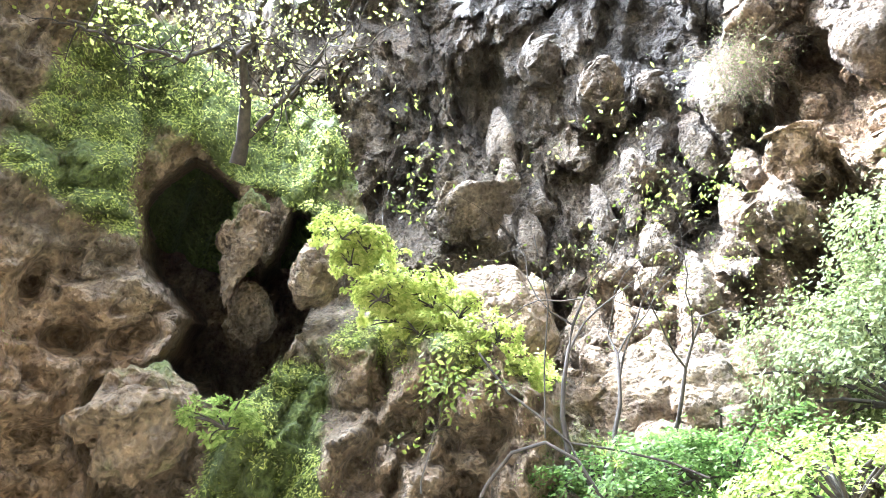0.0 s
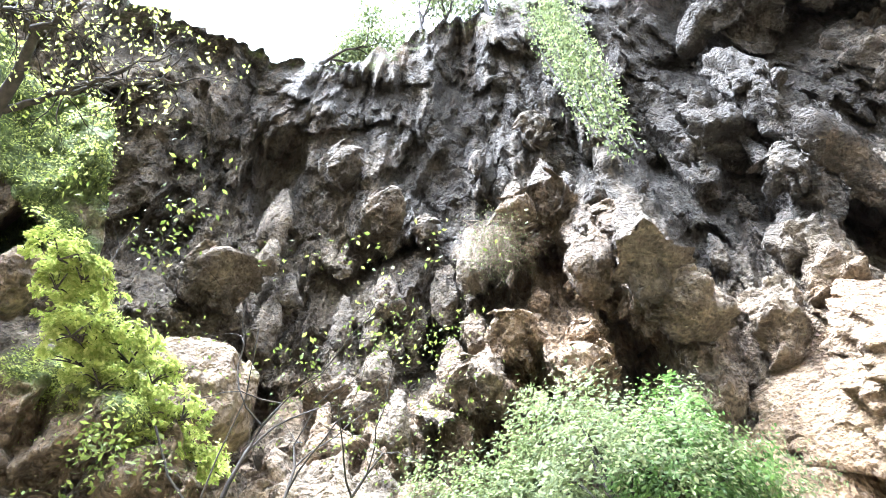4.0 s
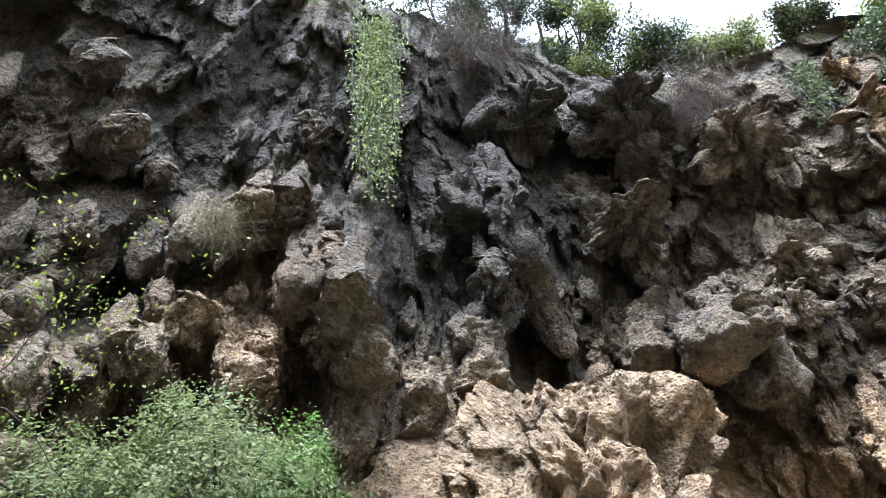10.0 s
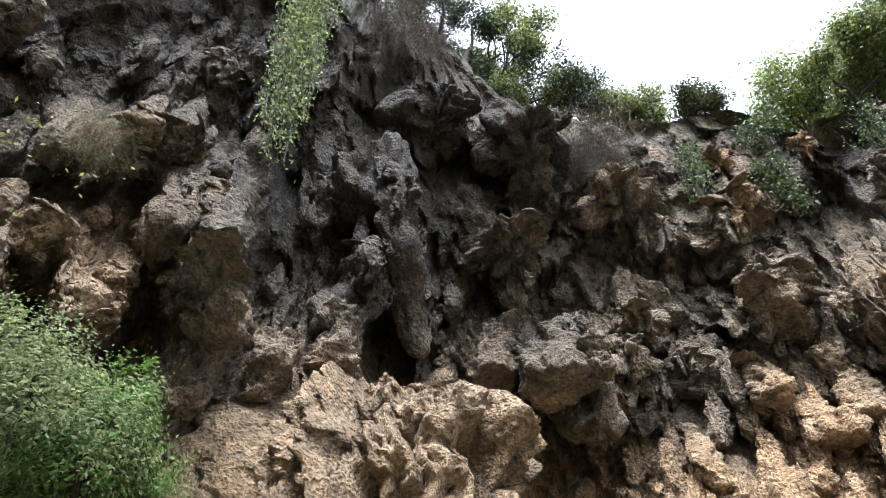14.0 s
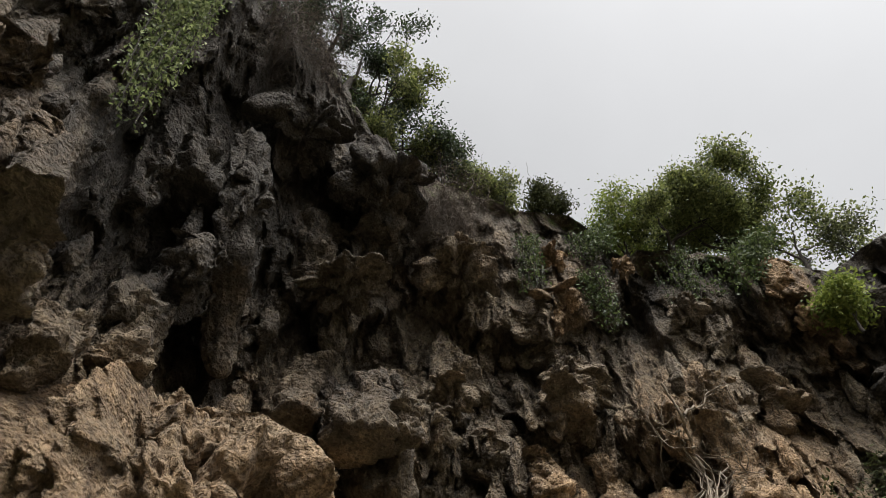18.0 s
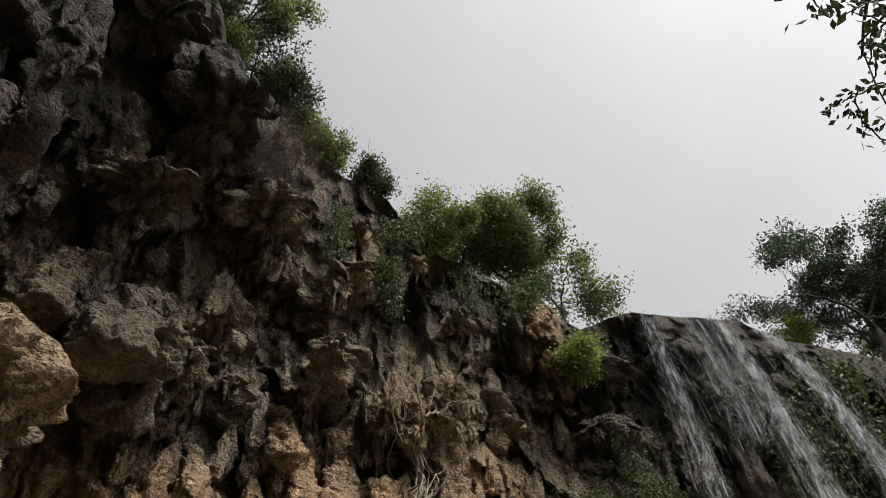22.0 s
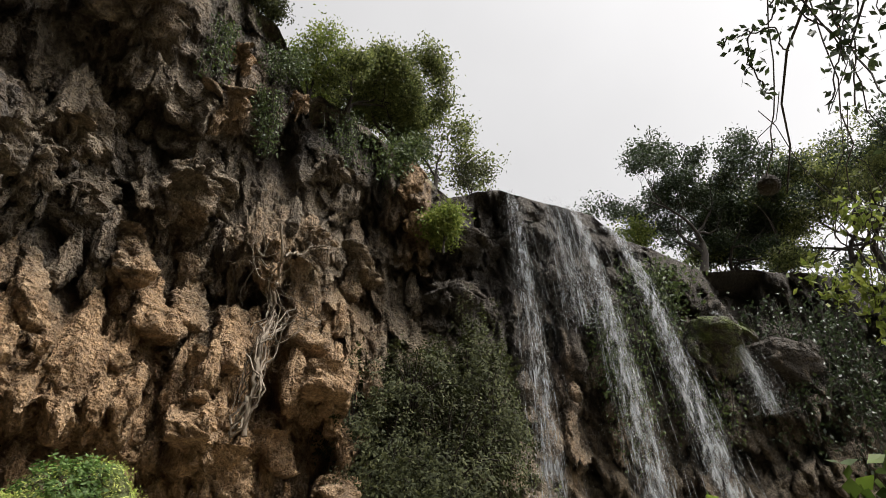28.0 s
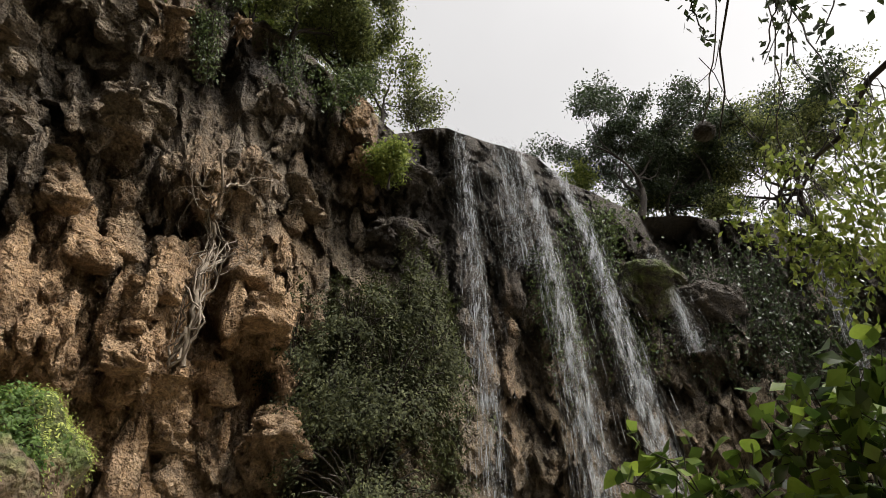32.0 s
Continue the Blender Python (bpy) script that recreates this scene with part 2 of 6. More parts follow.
def hashed(ix, iy, iz, k):
    """Repeatable random numbers from 0 to 1 for whole-number places."""
    n = (ix.astype(np.int64) * 374761393 + iy.astype(np.int64) * 668265263 + iz.astype(np.int64) * 2147483647 + k * 974634533) & 0xFFFFFFFF
    n = ((n ^ (n >> 13)) * 1274126177) & 0xFFFFFFFF
    n = ((n ^ (n >> 16)) * 2246822519) & 0xFFFFFFFF
    return ((n ^ (n >> 15)) & 0xFFFFFF) / float(0xFFFFFF)


def smooth_noise(p, k=0):
    """Value noise from -1 to 1 at rows of places."""
    q = np.floor(p)
    f = p - q
    f = f * f * f * (f * (f * 6 - 15) + 10)
    i = q.astype(np.int64)
    total = np.zeros(len(p))
    for dx in (0, 1):
        for dy in (0, 1):
            for dz in (0, 1):
                w = (f[:, 0] if dx else 1 - f[:, 0]) * (f[:, 1] if dy else 1 - f[:, 1]) * (f[:, 2] if dz else 1 - f[:, 2])
                total += w * hashed(i[:, 0] + dx, i[:, 1] + dy, i[:, 2] + dz, k)
    return total * 2 - 1


def fractal(p, octaves=4, k=0, gain=0.5):
    total, amp = np.zeros(len(p)), 1.0
    for o in range(octaves):
        total += amp * smooth_noise(p * 2.03 ** o + 17.3 * o, k + o)
        amp *= gain
    return total


def billow(p, octaves=4, k=0, gain=0.55):
    """Rounded swellings with sharp grooves between them, from 0 up."""
    total, amp = np.zeros(len(p)), 1.0
    for o in range(octaves):
        total += amp * np.abs(smooth_noise(p * 2.05 ** o + 9.1 * o, k + o))
        amp *= gain
    return total


def cells(p, k=0):
    """Distance to the nearest and next scattered seed, and a random number for the nearest."""
    i = np.floor(p).astype(np.int64)
    first, second, who = np.full(len(p), 9.0), np.full(len(p), 9.0), np.zeros(len(p))
    for dx in (-1, 0, 1):
        for dy in (-1, 0, 1):
            for dz in (-1, 0, 1):
                c = i + (dx, dy, dz)
                seed = np.stack([hashed(c[:, 0], c[:, 1], c[:, 2], k + 7 * n) for n in (1, 2, 3)], 1)
                d = np.sqrt(((c + seed - p) ** 2).sum(1))
                near = d < first
                second = np.where(near, first, np.minimum(second, d))
                who = np.where(near, seed[:, 0], who)
                first = np.where(near, d, first)
    return first, second, who


def dome(d, r):
    """Round tops of cells, smooth at their feet."""
    q = np.clip(1 - (d / r) ** 2, 0, 1)
    return q * (1.6 - 0.6 * q)


def curtain(s, z, wide, tall, k):
    """Tiers of hanging drops over a face, s along it and z up: each swells downward to a blunt tip and overlaps the next; from 0 to 1."""
    i0, j0 = np.floor(s / wide).astype(np.int64), np.floor(z / tall).astype(np.int64)
    best = np.zeros(len(s))
    for di in (-1, 0, 1):
        for dj in (-2, -1, 0):
            i, j = i0 + di, j0 + dj
            a, b, c, d = (hashed(i, j, i * 0 + n, k) for n in range(4))
            v = (z - (j + a) * tall) / (tall * (0.8 + 0.9 * c))
            half = wide * (0.32 + 0.4 * d) * (0.6 + 0.4 * np.clip(v / 0.35, 0, 1))
            u = (s - (i + 0.5 + 0.7 * (b - 0.5)) * wide) / half
            foot = np.sqrt(np.clip(1 - np.clip(1 - v / 0.13, 0, 1) ** 2, 0, 1)) * (v > 0)
            best = np.maximum(best, (0.4 + 0.6 * np.mod(d * 7.1 + b, 1.0)) * np.clip(1 - u * u, 0, 1) ** 0.5 * foot * np.clip(1 - v, 0, 1) ** 0.7)
    return best


def pits(s, z, size, k):
    """Scattered round pits on a face, from 0 on the skin to 1 at their middle."""
    x, y = s / size, z / size
    i0, j0 = np.floor(x).astype(np.int64), np.floor(y).astype(np.int64)
    best = np.zeros(len(s))
    for di in (-1, 0, 1):
        for dj in (-1, 0, 1):
            a, b, c = (hashed(i0 + di, j0 + dj, i0 * 0 + n, k) for n in range(3))
            d = np.hypot(x - i0 - di - a, (y - j0 - dj - b) * 0.75) / (0.2 + 0.5 * c)
            best = np.maximum(best, np.clip(1 - d * d, 0, 1))
    return best


def draped(s, z, p, k=0):
    """Relief of a tufa face, in metres, in two layers: the hanging drops, and the hollows, flutes and pits between."""
    lean = np.stack([s * 0.55, z * 0.4, 0 * s], 1)
    sw = s + 0.42 * fractal(lean, 3, k) + 0.12 * z * 0.5
    zw = z + 0.5 * fractal(lean + 31, 3, k + 3)
    large, middle, small = (np.clip(0.5 + 0.85 * smooth_noise(lean * f + 40 * f, k + 19), 0, 1) for f in (0.8, 1.3, 2.2))
    drop = 1.5 * (0.15 + 0.85 * large) * curtain(sw, zw, 1.75, 2.4, k + 31)
    drop += 1.05 * (0.5 + 0.5 * middle) * curtain(sw, zw, 0.85, 1.35, k + 67)
    drop += 0.42 * (0.45 + 0.55 * small) * curtain(sw, zw, 0.38, 0.62, k + 91)
    drop += 0.18 * curtain(sw, zw, 0.18, 0.3, k + 97)
    flute = np.abs(fractal(np.stack([sw * 1.5, zw * 0.22, 0 * s], 1), 3, k + 5, 0.6))
    rest = 0.5 * fractal(p * (0.45, 0.45, 0.4), 3, k + 7) + 0.38 * np.clip(flute, 0, 0.9)
    rest += 0.3 * billow(np.stack([sw * 1.9, zw * 1.2, 0 * s], 1), 3, k + 9, 0.6) + 0.05 * fractal(p * 5, 3, k + 11, 0.6)
    hollow = fractal(np.stack([s * 0.75, z * 0.6, 0 * s], 1), 2, k + 13)
    rest -= 1.9 * np.clip(hollow - 0.22, 0, 0.7)
    rest -= 0.32 * pits(sw, zw, 0.66, k + 15) + 0.15 * pits(sw, zw, 0.29, k + 16)
    return drop, rest - 0.95


def lumpy(p, k=0, crag=1.0):
    """Relief of loose tufa rocks, in metres: knobs, ribs, hollows and pits."""
    bent = p + 0.4 * np.stack([fractal(p * 0.9 + 5 * n, 3, k + n) for n in range(3)], 1)
    a1, a2, aw = cells(bent * (0.55, 0.55, 0.26), k)
    b1, b2, bw = cells(bent * (1.35, 1.35, 0.6), k + 31)
    c1, c2, cw = cells(bent * (3.4, 3.4, 1.7), k + 67)
    large, small, least = (np.clip(0.5 + 0.75 * smooth_noise(p * f + 40 * f, k + 19), 0, 1) for f in (0.45, 1.0, 2.2))
    out = 1.15 * (0.25 + large) * dome(a1, 0.85)
    out += 0.75 * (0.15 + small) * dome(b1, 0.8)
    out += 0.22 * least * dome(c1, 0.8)
    out += 0.95 * np.clip(np.abs(fractal(bent * (1.1, 1.1, 0.24), 2, k + 5)), 0, 0.8) ** 0.8
    out += billow(bent * (2.1, 2.1, 1.1), 4, k + 9) * 0.4 + 0.12 * fractal(p * 2, 3, k + 11)
    hollow = fractal(p * (0.8, 0.8, 0.6), 3, k + 13)
    out -= 2.6 * np.clip(hollow - 0.25, 0, 0.7)
    pits = fractal(p * (2.6, 2.6, 1.9), 2, k + 15)
    out -= 0.45 * np.clip(pits - 0.42, 0, 0.5)
    return crag * (out - 1.35)


# ---- the cliff: a horseshoe of tufa round the path ----
CENTRE = np.array([0.3, 0.15, 1.8])
PLAN_YAW = [165, 150, 128, 105, 86, 74, 60, 46, 33, 21, 10, 0, -12, -22, -32, -42, -50, -60, -70, -85, -100, -125]
PLAN_FAR = [8, 8.2, 8.8, 8.7, 8.2, 7.6, 7.4, 7.8, 8.8, 10.2, 11.3, 12, 13, 14, 15, 16.5, 17.5, 20, 24, 30, 34, 38]
RIM_YAW = [165, 150, 122, 113, 104, 90, 80, 72, 50, 23, 19, 8, 0, -6, -13, -19.5, -24, -30, -36, -42, -48, -58, -61, -68, -75, -85, -100, -125]
RIM_UP = [55, 57, 61, 62.9, 63.3, 65, 67, 69, 69.6, 65.5, 64.5, 59, 56.3, 55.2, 53.2, 51.9, 48, 46.5, 44.6, 40.9, 41.1, 38.1, 35.5, 31.7, 30, 25, 21, 18]
# bosses (+) and hollows (-): yaw, elevation, half widths in degrees, metres out
WEST = [
    (96.4, 59.9, 5.9, 2.9, 0.9),
    (83.4, 65.6, 7.2, 1.4, 1),
    (88.3, 55.8, 3.9, 2.7, 0.6),
    (80.0, 52.7, 3.6, 2.1, 1),
    (75.0, 51.6, 2.2, 1.4, 0.7),
    (86.6, 49.4, 5.3, 1.2, 0.5),
    (66.7, 57.1, 1.8, 1.9, 0.8),
    (80.6, 34.2, 3.6, 3.4, 1.1),
    (86.0, 31.7, 4.0, 2.9, 1),
    (74.7, 34.1, 3.6, 2.5, 0.8),
    (101.1, 42.7, 6.0, 2.5, 0.9),
    (88.3, 41.1, 3.9, 2.5, 0.7),
    (82.3, 40.0, 3.8, 2.9, 0.6),
    (84.2, 62.0, 4.2, 2.9, -1),
    (104.7, 59.4, 4.8, 2.5, -1.1),
    (74.6, 40.9, 2.6, 2.2, -1.3),
    (59.9, 60.3, 5.0, 2.9, -0.9),
]
MIDDLE = [
    (50.1, 48.2, 5.3, 4.4, 1.9),
    (56.9, 51.8, 4.8, 2.0, 1.5),
    (64.8, 50.0, 4.6, 2.0, 1.1),
    (73.2, 46.2, 5.7, 2.9, 1.3),
    (63.7, 40.3, 5.5, 2.9, 1.5),
    (68.8, 37.0, 4.9, 2.9, 1),
    (57.2, 38.2, 3.8, 2.9, 1),
    (46.9, 41.2, 3.6, 4.4, 1),
    (51.3, 36.1, 2.4, 3.9, -1.6),
    (73.4, 40.4, 3.2, 2.0, -1.3),
    (57.7, 46.6, 3.6, 2.9, -1.2),
    (38.3, 52.1, 2.4, 5.4, 0.8),
    (28.9, 46.0, 3.4, 2.6, 1.2),
    (32.7, 40.5, 2.7, 3.0, 0.9),
    (27.4, 39.5, 3.1, 3.4, -2.2),
    (41.7, 43.4, 2.7, 2.9, -1),
    (43.0, 56.6, 5.4, 4.4, -1),
    (73.4, 51.3, 5.5, 2.9, -0.9),
]
CENTRE_PART = [
    (8.2, 57.2, 6.8, 2.5, 1.4),
    (14.6, 54.8, 4.7, 3.9, -1.6),
    (11.7, 47.0, 5.4, 1.4, 1.2),
    (8.7, 51.9, 4.0, 3.4, 0.7),
    (18.2, 51.3, 3.9, 2.9, 0.7),
    (15.9, 43.1, 5.4, 2.9, -1.4),
    (7.6, 36.5, 5.2, 3.4, 1.6),
    (14.3, 38.5, 3.8, 3.4, 1.1),
    (1.4, 39.2, 10.8, 1.6, 1.1),
    (9.8, 30.4, 4.0, 2.9, -1.4),
    (-5.7, 41.7, 5.9, 2.9, -1.5),
    (-9.0, 48.0, 6.6, 2.9, 0.6),
    (-10.2, 44.0, 4.1, 2.9, 0.8),
    (22.1, 59.8, 5.9, 2.0, 0.8),
    (36.0, 63.2, 9.8, 5.9, -1.4),
    (3.3, 46.8, 5.0, 2.9, -0.9),
    (-6.7, 33.3, 5.3, 2.9, 0.7),
    (15.2, 29.7, 3.4, 2.9, 0.8),
    (6.1, 25.8, 4.9, 2.0, 0.7),
]
EAST = [
    (-13.8, 38.3, 2.8, 2.2, 1),
    (-24.1, 37.5, 4.6, 1.9, 1.3),
    (-31.8, 34.6, 2.0, 2.1, 1.1),
    (-37.4, 42.9, 2.4, 2.9, 1.5),
    (-38.6, 38.3, 2.1, 1.4, 1),
    (-32.1, 39.0, 3.8, 2.0, -1.6),
    (-36.7, 33.2, 4.1, 2.5, -1.4),
    (-15.0, 23.6, 13.9, 4.4, 0.9),
    (-10.4, 31.3, 1.7, 1.7, 0.9),
    (-24.9, 22.7, 1.3, 2.5, -1.2),
    (-28.5, 28.4, 3.3, 4.4, 0.8),
    (-5.1, 36.1, 3.0, 3.4, -1.5),
    (-17.3, 46.7, 4.3, 2.2, 0.9),
    (-27.9, 41.7, 3.9, 2.0, 0.8),
    (-20.8, 45.3, 1.7, 1.5, 0.8),
    (-9.4, 44.2, 3.4, 2.9, -1.1),
    (7.8, 41.8, 4.6, 3.4, -1.4),
    (-20.8, 27.3, 2.8, 2.9, 0.6),
    (3.7, 35.2, 4.8, 2.9, 0.8),
]
FALLS = [
    (-49.9, 40.4, 2.6, 1.5, 0.8),
    (-54.3, 38.6, 3.5, 1.5, 1.1),
    (-59.0, 36.7, 2.5, 1.5, 0.9),
    (-47.1, 34.6, 3.6, 2.9, -1.4),
    (-55.4, 31.7, 3.5, 2.9, 0.6),
    (-56.1, 23.3, 2.1, 1.5, -1.2),
    (-56.0, 17.7, 2.6, 2.0, -1.8),
    (-61.0, 31.1, 3.4, 3.9, 0.5),
    (-64.0, 32.1, 2.9, 1.5, 1),
    (-67.2, 26.8, 3.3, 2.0, 1.2),
    (-63.5, 18.0, 3.1, 2.9, -1.6),
    (-70.8, 21.5, 4.2, 2.9, 1),
    (-73.5, 24.7, 3.2, 2.9, -1.2),
    (-54.3, 15.1, 4.1, 2.9, -1.4),
    (-32.4, 14.2, 2.5, 1.5, 0.9),
    (-26.3, 19.2, 2.3, 2.5, 1.1),
    (-19.0, 19.7, 2.1, 2.0, 0.9),
    (-29.4, 25.1, 2.7, 2.9, 0.8),
    (-28.0, 17.5, 2.1, 2.5, -1.2),
]


def plan(yaw):
    return np.interp(-np.asarray(yaw, float), [-v for v in PLAN_YAW], PLAN_FAR)


ARC_YAW = np.linspace(-170, 130, 601)
ARC = np.concatenate([[0], np.cumsum(plan(-ARC_YAW[1:]) * np.radians(0.5))])


def rim(yaw):
    return np.interp(-np.asarray(yaw, float), [-v for v in RIM_YAW], RIM_UP)


def overhang_share(yaw, up):
    """How far the cliff leans out over the path: 1 on the upright foot, less towards the rim."""
    yaw, up = np.asarray(yaw, float), np.asarray(up, float)
    h = np.clip((up / rim(yaw) - 0.48) / 0.52, 0, 1)
    side = np.clip((yaw + 50) / 85, 0, 1) * np.clip((150 - yaw) / 30, 0, 1)
    return 1 - 0.17 * h * h * (3 - 2 * h) * side * side * (3 - 2 * side)


def at(yaw, up, back=0.0):
    """A place on the plain face of the cliff in that direction, that many metres in front of it."""
    r = float(plan(yaw) * overhang_share(yaw, up)) - back
    return Vector((CENTRE[0] - r * math.sin(radians(yaw)), CENTRE[1] + r * math.cos(radians(yaw)), CENTRE[2] + r * math.tan(radians(up))))


def off(yaw, up, far):
    """A place in that direction, that many metres from the middle of the path."""
    return Vector(CENTRE) + far * aim(yaw, up)


CAVE = [(123.5, 33, 5.5, 8, -5), (117.5, 34, 3.0, 6, -3), (129, 38, 3.5, 5, -3)]


def bosses(yaw, up):
    total = np.zeros_like(yaw)
    for group in (CAVE, WEST, MIDDLE, CENTRE_PART, EAST, FALLS):
        for y, u, a, b, d in group:
            q = ((yaw - y) / a) ** 2 + ((up - u) / b) ** 2
            total += d * (np.clip(1.25 - q * 0.62, 0, 1) ** 0.7 if d > 0 else (1.0 if d < -1.6 else 0.5) * np.exp(-q * 0.9))
    return total


# fresh ochre stone: yaw, elevation, half widths in degrees, strength
OCHRE = [(25, 26, 17, 10, 0.8), (4, 22, 14, 9.5, 0.75), (-14, 21, 14, 10.5, 0.95), (-27, 23, 9, 12, 0.9), (-39, 41, 3.5, 5, 0.8), (-16, 48.5, 2, 2.5, 0.7), (-24, 38, 5, 3, 0.45),
         (78, 33, 16, 4, 0.3), (58, 41, 8, 5, 0.25), (-64, 31, 3, 3, 0.6), (82, 67, 5, 2, 0.5), (-55, 24, 4, 8, 0.35), (57, 45, 16, 10, 0.3)]


def cover(p, yaw, up):
    """How much ochre, black algae with painted shade, and moss the cliff bears at a place."""
    yaw, up = np.asarray(yaw, float), np.asarray(up, float)
    patchy = fractal(p * 0.4, 4, 21)
    height = np.clip(up / rim(yaw), -1, 1)
    ochre = 0.08 + 0.14 * patchy
    up = up + 3.5 * fractal(p * (0.7, 0.7, 0.25), 3, 23)
    for y, u, a, b, strength in OCHRE:
        ochre = ochre + strength * np.exp(-(((yaw - y) / a) ** 2 + ((up - u) / b) ** 2) ** 1.5)
    grime_shade = np.clip((height - 0.5) * 1.6, -0.35, 0.62) + 0.28 * patchy + np.where(yaw < -40, 0.42, 0) - 0.3 * np.clip(ochre, 0, 1)
    # regional patches deepen or lift the wall's painted shade on top of the algae
    grime_shade = grime_shade + 0.34 * np.exp(-((yaw - 20) / 30) ** 2) * np.clip((height - 0.42) * 5, 0, 1)
    grime_shade = grime_shade + 0.22 * np.exp(-((yaw - 80) / 25) ** 2) * np.clip((height - 0.35) * 5, 0, 1)
    grime_shade = grime_shade + 0.17 * np.exp(-((yaw - 22) / 26) ** 4) * np.clip((height - 0.55) * 5, 0, 1)
    grime_shade = grime_shade - 0.22 * np.exp(-((yaw + 6) / 11) ** 4 - ((height - 0.75) / 0.25) ** 4)
    grime_shade = grime_shade - 0.38 * np.exp(-((yaw - 4) / 16) ** 4 - ((up - 46) / 10) ** 4)
    grime_shade = grime_shade + 0.34 * np.exp(-((yaw - 39) / 16) ** 4 - ((up - 48) / 10) ** 4)
    grime_shade = grime_shade + 0.45 * np.exp(-((yaw - 3) / 13) ** 4 - ((up - 35.5) / 4.5) ** 4)
    grime_shade = grime_shade + np.where((height > 0.9) & (yaw < -43), 0.7, 0)
    moss = np.where((height > 0.985) & (yaw > -42), 0.35, -0.25) + np.where(yaw < -45, 0.22, 0)
    return ochre, grime_shade, moss


def rim_line(yaw):
    yaw = np.asarray(yaw, float)
    wave = np.stack([yaw * 0.35, yaw * 0, yaw * 0], -1).reshape(-1, 3)
    return rim(yaw) + 0.7 * fractal(wave, 3, 5).reshape(yaw.shape) * np.clip((yaw + 44) / 4, 0.25, 1)


def surface(Y, U):
    """Distance to the weathered face from the middle of the path, its droop in degrees, and its relief."""
    R, top = plan(Y), rim_line(Y)
    V = (U + 12) / (top + 12)
    flat = np.stack([-R * np.sin(np.radians(Y)), R * np.cos(np.radians(Y)), R * np.tan(np.radians(U))], -1)
    p = flat.reshape(-1, 3) + CENTRE
    along = np.interp(-Y, ARC_YAW, ARC)
    rise = R * np.log(np.tan(np.radians(45 + np.clip(U, -20, 85) / 2)))
    drop, rest = (q.reshape(Y.shape) for q in draped(along.ravel(), rise.ravel(), p))
    scale = np.clip(0.75 + R / 30, 0.9, 1.5)
    calm = scale * (1 - 0.38 * np.exp(-((Y + 16) / 17) ** 4 - ((U - 16) / 11) ** 4))
    drop, rest = drop * calm, rest * calm
    height = np.clip(U / top, -1, 1)
    boss = bosses(Y, U)
    relief = drop + rest
    out = relief + boss + 1.9 * np.clip((31 - U) / 22, 0, 1) * np.exp(-((Y + 14) / 17) ** 4)
    out = out - 1.1 * np.exp(-((height - 0.82) / 0.1) ** 2) * np.clip((Y + 5) / 20, 0, 1)
    edge = np.clip((1.0 - V) / 0.02, 0, 1) ** 0.5
    out = out * edge
    slant = np.cos(np.radians(U))
    droop = 0.9 * np.clip(0.3 * out + 0.6 * boss, -0.4, 1.2) * 8 / R + np.degrees(0.55 * drop * edge * slant / R)
    droop = droop * np.clip((1 - V) / 0.08, 0, 1)
    far = np.maximum(R * overhang_share(Y, U) / slant - out * np.clip(1.5 - U / 90, 0.8, 1), 2.6)
    return far, droop, relief, boss, p


def build_cliff():
    cols, rows, back = 1420, 560, 16
    yaw = np.concatenate([np.linspace(165, 150, 30)[:-1], np.linspace(150, -92, cols - 59), np.linspace(-92, -125, 31)[1:]])
    cols = len(yaw)
    v = np.concatenate([np.linspace(0, 0.22, 24)[:-1], np.linspace(0.22, 1, rows - 23)])
    Y, V = np.meshgrid(yaw, v)
    U = -12 + (rim_line(yaw)[None] + 12) * V
    far, droop, relief, boss, p = surface(Y, U)
    ur = np.radians(U - droop)
    grid = CENTRE + far[..., None] * np.stack([-np.sin(np.radians(Y)) * np.cos(ur), np.cos(np.radians(Y)) * np.cos(ur), np.sin(ur)], -1)
    q = grid.reshape(-1, 3)
    rough = np.stack([fractal(q * 3.4 + 31 * n, 4, 50 + n, 0.66) for n in range(3)], 1).reshape(grid.shape)
    grid = grid + 0.05 * rough * np.clip((1 - V) / 0.05, 0.15, 1)[..., None]
    edge = grid[-1]
    ways = np.stack([-np.sin(np.radians(yaw)), np.cos(np.radians(yaw)), 0 * yaw], -1)
    behind = [edge + ways * d + np.array([0, 0, 1]) * 0.03 * min(d, 20) + np.stack([0 * yaw, 0 * yaw, 0.2 * smooth_noise(edge * 0.6 + d, 4)], -1)
              for d in 0.5 + 90 * np.linspace(0, 1, back) ** 2]
    grid = np.concatenate([grid, np.stack(behind)], 0)
    n = np.arange((len(v) + back) * cols).reshape(len(v) + back, cols)
    faces = np.stack([n[:-1, :-1], n[:-1, 1:], n[1:, 1:], n[1:, :-1]], -1).reshape(-1, 4)
    me = sheet("cliff", grid.reshape(-1, 3), faces, ROCK)
    grow = np.ones((back, cols))
    ochre, grime_shade, moss = (m.reshape(Y.shape) for m in cover(p, Y.ravel(), U.ravel()))
    # shade painted into the colour: recesses darker, drops and bosses lighter
    grime_shade = grime_shade - 0.25 * np.clip(relief, -0.5, 1) - 0.1 * np.clip(boss, -1, 1.5)
    paint(me, ochre=np.concatenate([ochre, 0 * grow]), grime_shade=np.concatenate([grime_shade, grow * np.where(yaw < -42, 0.9, 0.3)]), moss=np.concatenate([moss, grow * np.where(yaw < -42, -0.1, 0.3)]))
    return tagged(new("cliff", me), "dark weathered tufa cliff with knobs, hollows and pendants", "cliff", kind="structure")


CLIFF = build_cliff()

